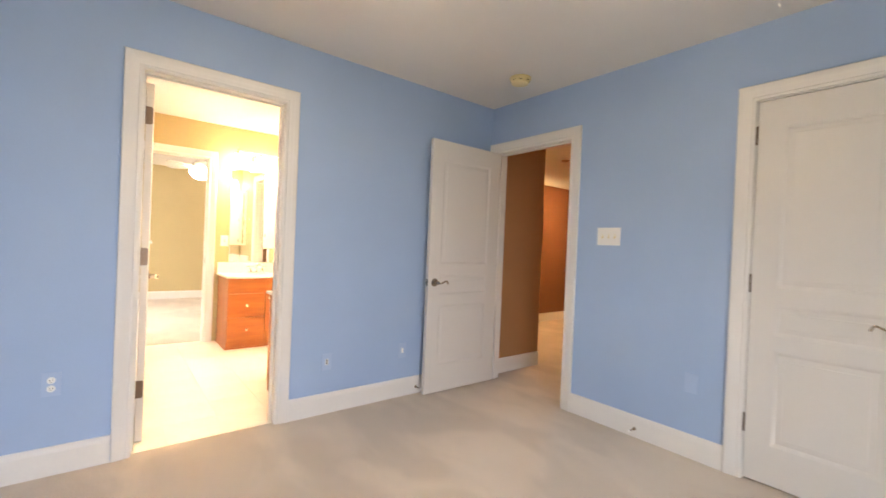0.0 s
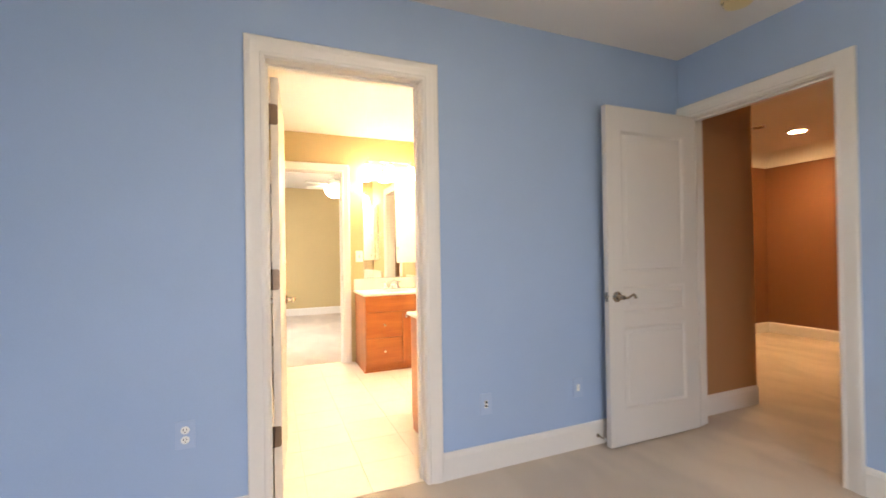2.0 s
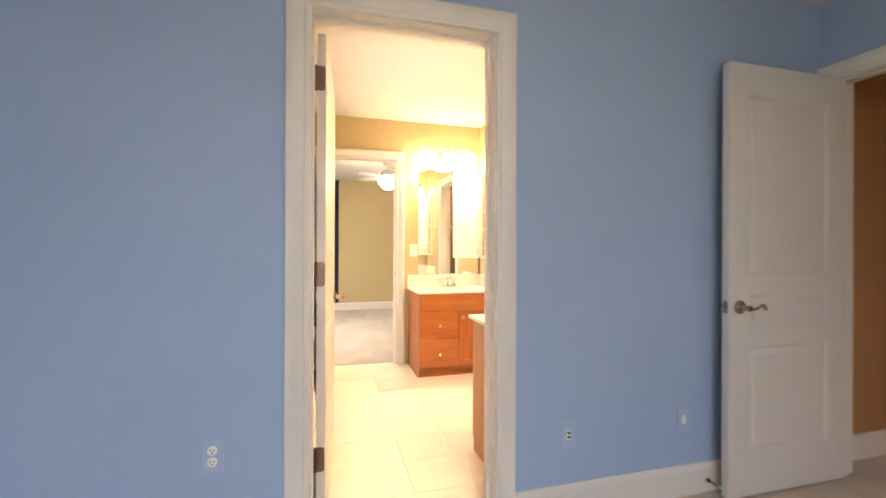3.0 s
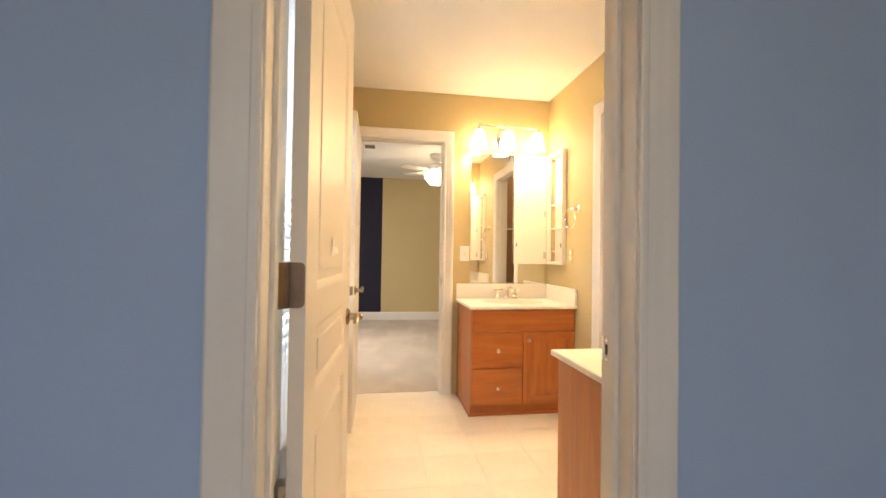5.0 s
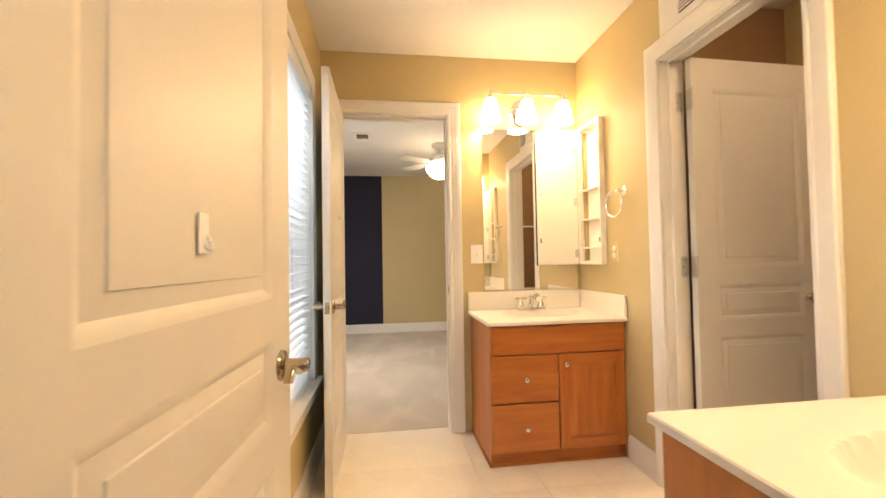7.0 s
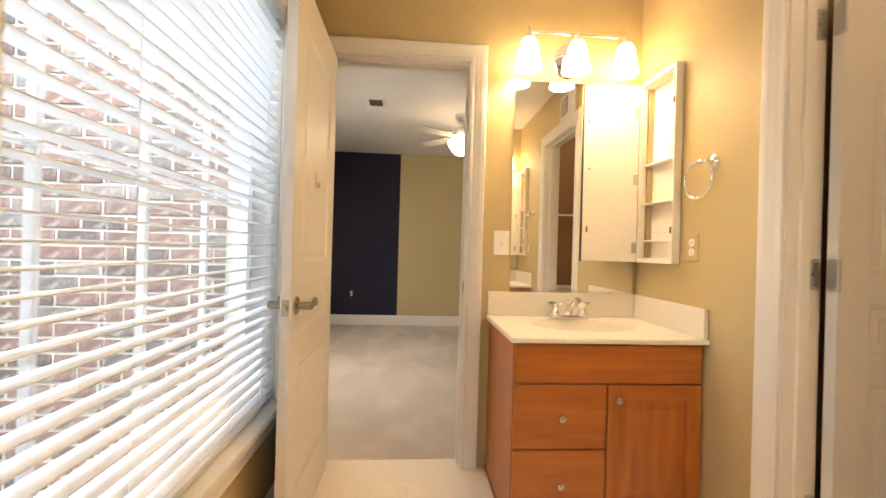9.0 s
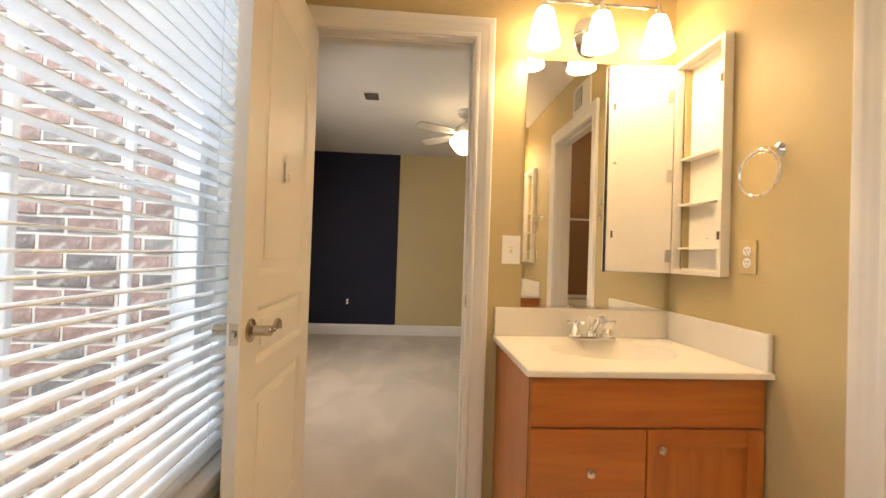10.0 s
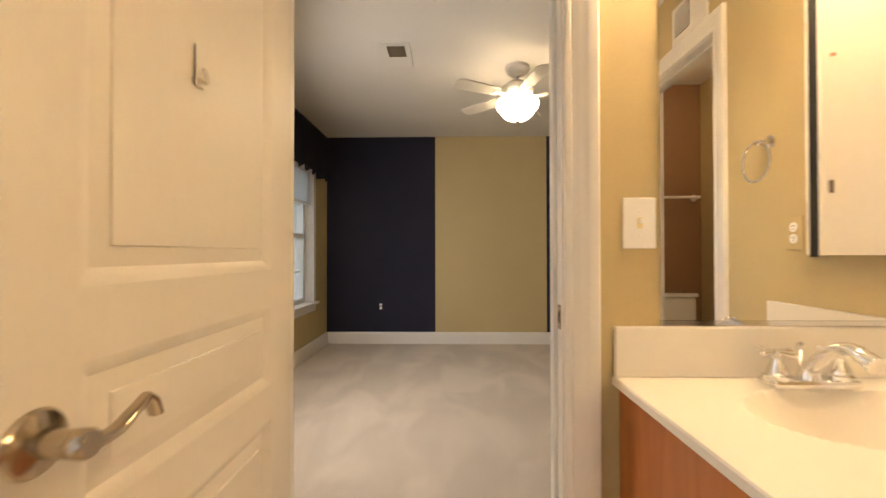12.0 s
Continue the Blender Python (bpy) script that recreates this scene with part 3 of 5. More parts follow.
door("door_5", "white three-panel toilet room door standing open inwards", pose(WC_X0 + 0.004, DW[1] - 0.02, 0, 0, 0, 2.0) @ Matrix.Translation((0, -0.035, 0)), 0.715, False, hang=0.028, metal=STEEL)


def jamb_plate(matrix, metal=BRONZE, reach=0.0):
    """The half of a hinge that stays on the jamb, with screw heads."""
    p = thing("hinge_plate", "tarnished hinge plate screwed to a door jamb", "hinge", matrix, "hinge plates")
    part("plate", round_plate(0.0, 0.0022, 0.0, -0.036, -0.05, 0.05), metal, p)
    if reach:
        part("folded_leaf", block((0, -0.001, -0.05), (reach, 0.001, 0.05), 0.0006), metal, p, matrix=pose(0.001, 0, 0, 0, 0, 56))
    for z, y in ((-0.034, -0.012), (0.0, -0.024), (0.034, -0.012)):
        part("screw", lathe([(0, 0), (0.004, 0), (0.003, 0.0012), (0, 0.0014)], 10, Matrix.Translation((0.0022, y, z)) @ Matrix.Rotation(radians(90), 4, "Y")), NICKEL, p)


for z in (0.31, 1.068, 1.87):
    jamb_plate(pose(D1[0], BATH_Y0 + 0.004, z), BRONZE, 0.030)
    jamb_plate(pose(WC_X0 - 0.001, DW[1] + 0.0, z, 0, 0, -90), STEEL)

# strike plates on the latch jambs
for x, y, rz in ((D1[1], BATH_Y0 - 0.022, 0), (D2[1], BATH_Y1 + 0.022, 0)):
    sp = thing("strike_plate", "small metal strike plate let into a door jamb", "strike plate", pose(x, y, 0.925, 0, 0, rz), "strike plates")
    part("plate", block((-0.0018, -0.014, -0.03), (0.0, 0.014, 0.03), 0.0008), NICKEL, sp)
    part("latch_hole", block((-0.0022, -0.006, -0.012), (-0.0015, 0.006, 0.012)), DARK, sp, "dark latch hole")
    for z in (-0.022, 0.022):
        part("screw", lathe([(0, 0), (0.004, 0), (0.003, 0.001), (0, 0.0012)], 10, Matrix.Translation((-0.0018, 0, z)) @ Matrix.Rotation(radians(-90), 4, "Y")), CHROME, sp)


# ---- switches, sockets and small fittings ----
def plate(name, label, category, matrix, w, h, group="", paint=PLASTIC):
    """A bevelled cover plate in the local xz plane that faces -y."""
    p = thing(name, label, category, matrix, group)
    part("cover_plate", block((-w / 2, -0.0058, -h / 2), (w / 2, 0, h / 2), 0.0026), paint, p)
    return p


def light_switch(matrix, gangs, label):
    s = plate("light_switch", label, "light switch", matrix, 0.080 + 0.046 * (gangs - 1), 0.124)
    for g in range(gangs):
        x = (g - (gangs - 1) / 2) * 0.046
        part("slot", block((x - 0.006, -0.0068, -0.013), (x + 0.006, -0.0058, 0.013)), IVORY, s)
        part("toggle", box(bmesh.new(), (x - 0.004, -0.017, -0.001), (x + 0.004, -0.006, 0.009), 0.0015), PLASTIC, s)
        for z in (-0.03, 0.03):
            part("screw", lathe([(0, 0), (0.003, 0), (0.002, 0.001), (0, 0.001)], 10, Matrix.Translation((x, -0.006, z)) @ Matrix.Rotation(radians(90), 4, "X")), PLASTIC, s)


def socket(matrix, label, paint):
    s = plate("power_socket", label, "socket", matrix, 0.072, 0.116, "wall sockets", paint)
    for z in (-0.02, 0.02):
        face = part("receptacle", lathe([(0, 0), (0.0165, 0), (0.0165, 0.0025), (0.015, 0.0032), (0, 0.0032)], 20, Matrix.Translation((0, -0.006, z)) @ Matrix.Rotation(radians(90), 4, "X")), PLASTIC, s)
        for x, hgt in ((-0.006, 0.008), (0.006, 0.0065)):
            part("slot", block((x - 0.0012, -0.0098, z - hgt / 2 + 0.003), (x + 0.0012, -0.009, z + hgt / 2 + 0.003)), DARK, face)
        part("slot", lathe([(0, 0), (0.0024, 0), (0.0024, 0.0006), (0, 0.0006)], 10, Matrix.Translation((0, -0.0092, z - 0.0075)) @ Matrix.Rotation(radians(90), 4, "X")), DARK, face)


def jack(matrix, label, paint, holes=(-0.009, 0.010)):
    p = thing("phone_jack", label, "wall jack", matrix)
    part("cover_plate", block((-0.036, -0.005, -0.058), (0.036, 0, 0.058), 0.002), paint, p)
    part("jack_frame", block((-0.010, -0.008, -0.020), (0.010, -0.004, 0.020), 0.001), PLASTIC, p)
    for z in holes:
        part("jack_hole", block((-0.007, -0.0088, z - 0.006), (0.007, -0.0078, z + 0.006)), DARK, p, "dark jack hole")


light_switch(pose(EAST_X, 1.486, 1.315, 0, 0, -90), 3, "white triple light switch on the blue wall")
light_switch(pose(1.391, BATH_Y1, 1.157), 1, "white single light switch beside the mirror")
socket(pose(0.150, BLUE_Y, 0.445), "double socket with a plate painted pale blue", PLATEBLUE)
socket(pose(BATH_X1, 4.838, 1.152, 0, 0, -90), "double socket with a plate painted tan", TAN)
socket(pose(0.088, BED_Y1, 0.446), "double socket with a plate painted navy", NAVY)
jack(pose(1.560, BLUE_Y, 0.358), "pale blue cable jack plate with white insert", PLATEBLUE)
jack(pose(2.185, BLUE_Y, 0.361), "pale blue wall plate with a small white jack", PLATEBLUE, ())
s = plate("blank_plate", "blank wall plate painted light blue", "wall plate", pose(EAST_X, 0.917, 0.442, 0, 0, -90), 0.07, 0.115, "", PLATEBLUE)


def door_stop(matrix):
    d = thing("door_stop", "small spring door stop on the baseboard", "door stop", matrix, "door stops")
    part("base", lathe([(0, 0), (0.012, 0), (0.010, 0.006), (0.005, 0.008), (0, 0.008)], 16, Matrix.Rotation(radians(90), 4, "X")), NICKEL, d)
    pts = arc(60, lambda s: (0.0048 * math.cos(s * 44), -0.008 - 0.055 * s, 0.0048 * math.sin(s * 44)))
    part("spring", tube(pts, 0.0011, 5), NICKEL, d)
    part("tip", lathe([(0, 0), (0.007, 0), (0.008, 0.006), (0.006, 0.012), (0, 0.012)], 14, Matrix.Translation((0, -0.062, 0)) @ Matrix.Rotation(radians(90), 4, "X")), PLASTIC, d, "white rubber tip")


door_stop(pose(2.320, BLUE_Y - 0.015, 0.055))
door_stop(pose(EAST_X - 0.015, 1.239, 0.055, 0, 0, -90))

smoke = thing("smoke_alarm", "yellowed round smoke alarm on the ceiling", "smoke alarm", pose(2.72, 2.04, CEIL, 180))
part("base", lathe([(0, 0), (0.078, 0), (0.078, 0.012), (0, 0.012)], 32), IVORY, smoke)
part("cover", lathe([(0.072, 0.012), (0.072, 0.024), (0.062, 0.043), (0.034, 0.050), (0, 0.050)], 32), IVORY, smoke)
for k in range(8):
    part("vent_slot", block((0.060, -0.012, 0.027), (0.0715, 0.012, 0.030)), DARK, smoke, matrix=pose(0, 0, 0, 0, 0, 45 * k))


def hook(matrix, label, paint, half=0.010):
    """A stick-on plastic coat hook that faces -y."""
    h = thing("coat_hook", label, "hook", matrix, "door hooks")
    part("back_plate", block((-half, -0.003, -0.032), (half, 0, 0.032), 0.0014), paint, h)
    pts = arc(10, lambda s: (0, -0.003 - 0.011 * math.sin(s * 2.6), -0.018 - 0.010 * math.sin(s * 2.9) + 0.016 * s * s))
    part("hook_arm", tube(pts, [0.0042] * 9 + [0.0034], 10), paint, h)


hook(pose(D1[0] + 0.019, BATH_Y0 + 0.030, 0, 0, 0, 86.2) @ pose(0.325, -0.035, 1.160) @ Matrix.Scale(0.85, 4), "white stick-on hook on the bathroom door", PLASTIC, 0.015)
hook(pose(D2[0] + 0.038, 4.897, 1.379, 0, 0, 90), "painted-over stick-on hook on the bedroom door", DOOR)


# ---- bathroom vanities ----
def cabinet_front(name, parent, x0, x1, z0, z1, y, material, raised):
    """A drawer or door front, 18 mm thick, with a routed edge or a raised panel, facing -y."""
    if not raised:
        bm = block((x0, y - 0.018, z0), (x1, y, z1), 0.004)
        return part(name, bm, material, parent)
    t = 0.055
    bm = bmesh.new()
    rings = []
    for i, d in ((0.0, 0.001), (0.0, 0.005), (0.007, 0.005), (0.038, 0.0155), (0.040, 0.0165), (0.043, 0.0165)):
        rings.append([bm.verts.new((px, y - d, pz)) for px, pz in ((x0 + t + i, z0 + t + i), (x1 - t - i, z0 + t + i), (x1 - t - i, z1 - t - i), (x0 + t + i, z1 - t - i))])
    for a, b in zip(rings, rings[1:]):
        for k in range(4):
            bm.faces.new((a[k], a[(k + 1) % 4], b[(k + 1) % 4], b[k]))
    bm.faces.new(rings[-1])
    bm.faces.new(rings[0])
    leaf = part(name, bm, material, parent, "raised maple panel")
    for xa, xb in ((x0, x0 + t), (x1 - t, x1)):
        part("stile", block((xa, y - 0.018, z0), (xb, y, z1), 0.002), MAPLE_V, leaf)
    for za, zb in ((z0, z0 + t), (z1 - t, z1)):
        part("rail", block((x0 + t, y - 0.018, za), (x1 - t, y, zb), 0.002), MAPLE_H, leaf)
    return leaf


def knob(parent, x, y, z):
    part("knob", lathe([(0, 0), (0.007, 0), (0.0055, 0.004), (0.005, 0.012), (0.010, 0.018), (0.0145, 0.022), (0.0135, 0.027), (0.007, 0.030), (0, 0.0305)], 20,
                        Matrix.Translation((x, y, z)) @ Matrix.Rotation(radians(90), 4, "X")), KNOB, parent, "round satin nickel knob")


def vanity(matrix, w, label, depth=0.53):
    """Cabinet w wide along x, its front at y = 0 facing -y."""
    v = thing("vanity_cabinet", label, "vanity cabinet", matrix, "bathroom vanities")
    part("side_panel", box(block((0, 0.0, 0.075), (0.016, depth, 0.764), 0.001), (0, 0.016, 0.0), (0.016, depth, 0.0745), 0.001), MAPLE_V, v)
    part("side_panel", box(block((w - 0.016, 0.0, 0.075), (w, depth, 0.764), 0.001), (w - 0.016, 0.016, 0.0), (w, depth, 0.0745), 0.001), MAPLE_V, v)
    part("back_panel", block((0.016, depth - 0.012, 0.05), (w - 0.016, depth, 0.764)), MELAMINE, v)
    part("bottom_panel", block((0.016, 0.0, 0.075), (w - 0.016, depth - 0.012, 0.091)), MAPLE_H, v)
    bm = bmesh.new()
    for lo, hi in (((0.016, 0.028, 0.091), (0.045, 0.045, 0.764)), ((w - 0.045, 0.028, 0.091), (w - 0.016, 0.045, 0.764)), ((0.045, 0.028, 0.72), (w - 0.045, 0.045, 0.764)),
                   ((0.045, 0.028, 0.585), (w - 0.045, 0.045, 0.625)), ((w * 0.49 - 0.02, 0.028, 0.091), (w * 0.49 + 0.02, 0.045, 0.585)), ((0.045, 0.028, 0.325), (w * 0.49 - 0.02, 0.045, 0.365))):
        box(bm, lo, hi)
    part("face_frame", bm, MAPLE_V, v)
    part("plinth", block((0.0165, 0.030, 0.0), (w - 0.0165, 0.042, 0.0745), 0.001), MAPLE_H, v)
    part("base_moulding", block((0.0165, 0.016, 0.0), (w - 0.0165, 0.0295, 0.018), 0.004), MAPLE_H, v)
    part("base_moulding", block((-0.008, 0.012, 0.0), (-0.0005, depth, 0.018), 0.003), MAPLE_H, v)
    mid = w * 0.49
    cabinet_front("false_drawer_front", v, 0.004, w - 0.004, 0.604, 0.759, -0.0005, MAPLE_H, False)
    for z0, z1 in ((0.349, 0.598), (0.085, 0.341)):
        d = cabinet_front("drawer_front", v, 0.004, mid - 0.003, z0, z1, -0.0005, MAPLE_H, False)
        knob(d, mid / 2, -0.0185, (z0 + z1) / 2)
    d = cabinet_front("cabinet_door", v, mid + 0.002, w - 0.005, 0.085, 0.598, -0.0005, MAPLE_V, True)
    knob(d, mid + 0.036, -0.0185, 0.545)
    return v


def vanity_top(name, label, w, depth, matrix, side):
    """A moulded top with an oval bowl; the back at y = depth. side: 1 with the side splash at the high x end."""
    top = thing(name, label, "washbasin", matrix, "basin counters")
    cx, cy, rx, ry = w * 0.515, depth * 0.55, 0.240, 0.158
    nx, ny = 72, 48
    bm = bmesh.new()
    grid = []
    for j in range(ny + 1):
        row = []
        for i in range(nx + 1):
            x, y = w * i / nx, depth * j / ny
            r = math.sqrt(((x - cx) / rx) ** 2 + ((y - cy) / ry) ** 2)
            z = 0.0
            if r < 1.0:
                z = -0.135 * (1 - r ** 2.4) ** 0.85
            row.append(bm.verts.new((x, y, z)))
        grid.append(row)
    for j in range(ny):
        for i in range(nx):
            bm.faces.new((grid[j][i], grid[j][i + 1], grid[j + 1][i + 1], grid[j + 1][i]))
    t = -0.020
    rim = [grid[0][i] for i in range(nx + 1)] + [grid[j][nx] for j in range(1, ny + 1)] + [grid[ny][i] for i in range(nx - 1, -1, -1)] + [grid[j][0] for j in range(ny - 1, 0, -1)]
    mids = [bm.verts.new((v.co.x + (0.003 if v.co.x > w - 1e-6 else (-0.003 if v.co.x < 1e-6 else 0)), v.co.y - (0.003 if v.co.y < 1e-6 else 0), -0.004)) for v in rim]
    lows = [bm.verts.new((v.co.x, v.co.y, t)) for v in mids]
    for a, b in ((rim, mids), (mids, lows)):
        for k in range(len(rim)):
            j = (k + 1) % len(rim)
            bm.faces.new((a[k], a[j], b[j], b[k]))
    part("basin_top", bm, MARBLE, top)
    part("back_splash", block((0.0, depth - 0.018, 0.0005), (w, depth, 0.122), 0.004), MARBLE, top)
    x0, x1 = (w - 0.018, w) if side > 0 else (0, 0.018)
    part("side_splash", block((x0, 0.002, 0.0005), (x1, depth - 0.0185, 0.122), 0.004), MARBLE, top)
    part("drain", lathe([(0, 0.002), (0.010, 0.003), (0.022, 0.0), (0.024, -0.004), (0, -0.004)], 24, Matrix.Translation((cx, cy, -0.133))), CHROME, top, "chrome drain")
    return top


def faucet(matrix):
    """Centre-set tap: base bar, two lever handles on bells, arched spout and lift rod. The back wall is at +y."""
    f = thing("faucet", "polished chrome two-handle faucet on the basin counter", "faucet", matrix)
    part("base_bar", block((-0.072, -0.024, 0.0), (0.072, 0.024, 0.014), 0.006), CHROME, f)
    for s in (-1, 1):
        h = part("handle_bell", lathe([(0, 0.010), (0.022, 0.010), (0.0225, 0.019), (0.017, 0.022), (0.0155, 0.030), (0.010, 0.040), (0.0085, 0.048), (0.011, 0.053), (0.0085, 0.059), (0.005, 0.063), (0, 0.064)], 24, Matrix.Translation((s * 0.052, 0, 0))), CHROME, f)
        for ang in (0, 90):
            c, q = math.cos(radians(ang + 20)), math.sin(radians(ang + 20))
            pts = [(s * 0.052 + u * c, u * q, 0.058) for u in (-0.036, -0.032, -0.012, 0.012, 0.032, 0.036)]
            part("handle_arm", tube(pts, [0.0035, 0.006, 0.0038, 0.0038, 0.006, 0.0035], 10), CHROME, h)
    part("spout_base", lathe([(0, 0.014), (0.018, 0.014), (0.016, 0.026), (0.013, 0.034), (0, 0.036)], 24, Matrix.Translation((0, 0.0, 0))), CHROME, f)
    pts = arc(16, lambda s: (0, -0.002 - 0.125 * s, 0.028 + 0.052 * math.sin(min(1.0, s * 1.25) * math.pi * 0.62) - 0.03 * max(0, s - 0.75) * 4 * 0.4))
    part("spout", tube(pts, [0.0125 - 0.0035 * k / 8 if k < 9 else 0.009 + 0.0045 * (k - 8) / 7 for k in range(16)], 16), CHROME, f)
    rod = part("lift_rod", tube([(0, 0.017, 0.012), (0, 0.017, 0.062)], 0.0025, 8), CHROME, f)
    part("rod_knob", lathe([(0, 0), (0.005, 0.002), (0.006, 0.007), (0.003, 0.012), (0, 0.013)], 14, Matrix.Translation((0, 0.017, 0.06))), CHROME, rod)


VX0, VX1 = 1.340, 2.112
vanity(pose(VX0, 4.765, 0), VX1 - VX0, "honey maple vanity cabinet with two drawers and a door", 0.512)
vanity_top("basin_counter", "cream cultured marble top with oval bowl and splash", BATH_X1 - 0.003 - 1.326, BATH_Y1 - 0.002 - 4.727, pose(1.326, 4.727, 0.785), 1)
faucet(pose(1.728, 5.200, 0.787) @ Matrix.Diagonal((1.32, 1.2, 1.30, 1)))
# the second vanity stands back to back with the blue room
vanity(pose(2.112, 3.370, 0, 0, 0, 180), 2.112 - 1.363, "honey maple vanity cabinet beside the door", 3.370 - BATH_Y0 - 0.004)
vanity_top("basin_counter", "plain cream cultured marble top beside the door", BATH_X1 - 0.003 - 1.345, 3.398 - BATH_Y0 - 0.002, pose(BATH_X1 - 0.003, 3.398, 0.785, 0, 0, 180), -1)



# ---- mirrors, lights and cabinets over both vanities ----
def wall_mirror(matrix):
    """Frameless sheet 0.656 m wide on a metal channel; its back at y = 0, facing -y."""
    m = thing("wall_mirror", "frameless mirror standing on the vanity splash", "mirror", matrix, "vanity mirrors")
    part("mirror_sheet", block((0, -0.006, 0.915), (0.656, -0.001, 1.998)), MIRROR, m)
    part("mirror_channel", box(block((0, -0.010, 0.909), (0.656, -0.001, 0.9145)), (0, -0.010, 0.9147), (0.656, -0.0075, 0.920)), CHROME, m, "thin metal bottom channel")
    for x in (0.003, 0.64):
        part("mirror_clip", block((x - 0.008, -0.011, 1.985), (x + 0.008, -0.0065, 2.006), 0.001), PLASTIC, m, "clear plastic clip")


def vanity_light(matrix):
    """Chrome bar with three bell shades hanging from it; the wall at y = 0."""
    v = thing("vanity_light", "chrome three-light bar with lit frosted bell shades", "wall lamp", matrix, "vanity lights")
    turn = Matrix.Rotation(radians(90), 4, "X")
    part("wall_plate", lathe([(0, 0), (0.092, 0), (0.092, 0.006), (0.075, 0.016), (0.035, 0.022), (0, 0.023)], 36, Matrix.Translation((-0.012, 0, 2.11)) @ turn @ Matrix.Diagonal((0.75, 1.0, 1, 1))), CHROME, v)
    part("arm", tube(arc(10, lambda s: (-0.02 + 0.02 * s, -0.02 - 0.09 * math.sin(s * math.pi / 2), 2.10 + 0.097 * (1 - math.cos(s * math.pi / 2)))), 0.008, 12), CHROME, v)
    bar = tube([(-0.245 + 0.49 * k / 24, -0.11, 2.197) for k in range(25)], [0.0062 + (0.004 if k % 6 == 3 else 0.0) for k in range(25)], 12)
    part("bar", bar, CHROME, v)
    for x in (-0.245, 0.0, 0.247):
        h = part("shade_holder", lathe([(0, 2.232), (0.004, 2.228), (0.0055, 2.220), (0.004, 2.212), (0.010, 2.206), (0.012, 2.190), (0.018, 2.180), (0.030, 2.166), (0.032, 2.158), (0, 2.158)], 20, Matrix.Translation((x, -0.11, 0))), CHROME, v)
        prof = [(0.026, 2.166), (0.035, 2.152), (0.044, 2.125), (0.051, 2.090), (0.057, 2.055), (0.063, 2.030), (0.067, 2.016), (0.064, 2.016), (0.060, 2.030), (0.054, 2.055), (0.048, 2.090), (0.041, 2.125), (0.032, 2.150), (0.0, 2.158)]
        part("bulb", lathe([(0, 2.034), (0.012, 2.036), (0.020, 2.046), (0.022, 2.058), (0.018, 2.076), (0.011, 2.094), (0.010, 2.13), (0, 2.13)], 18, Matrix.Translation((x, -0.11, 0))), FILAMENT, h, "lit bulb")
        part("shade", lathe(prof, 32, Matrix.Translation((x, -0.11, 0))), BULB, h, "lit frosted glass bell shade")


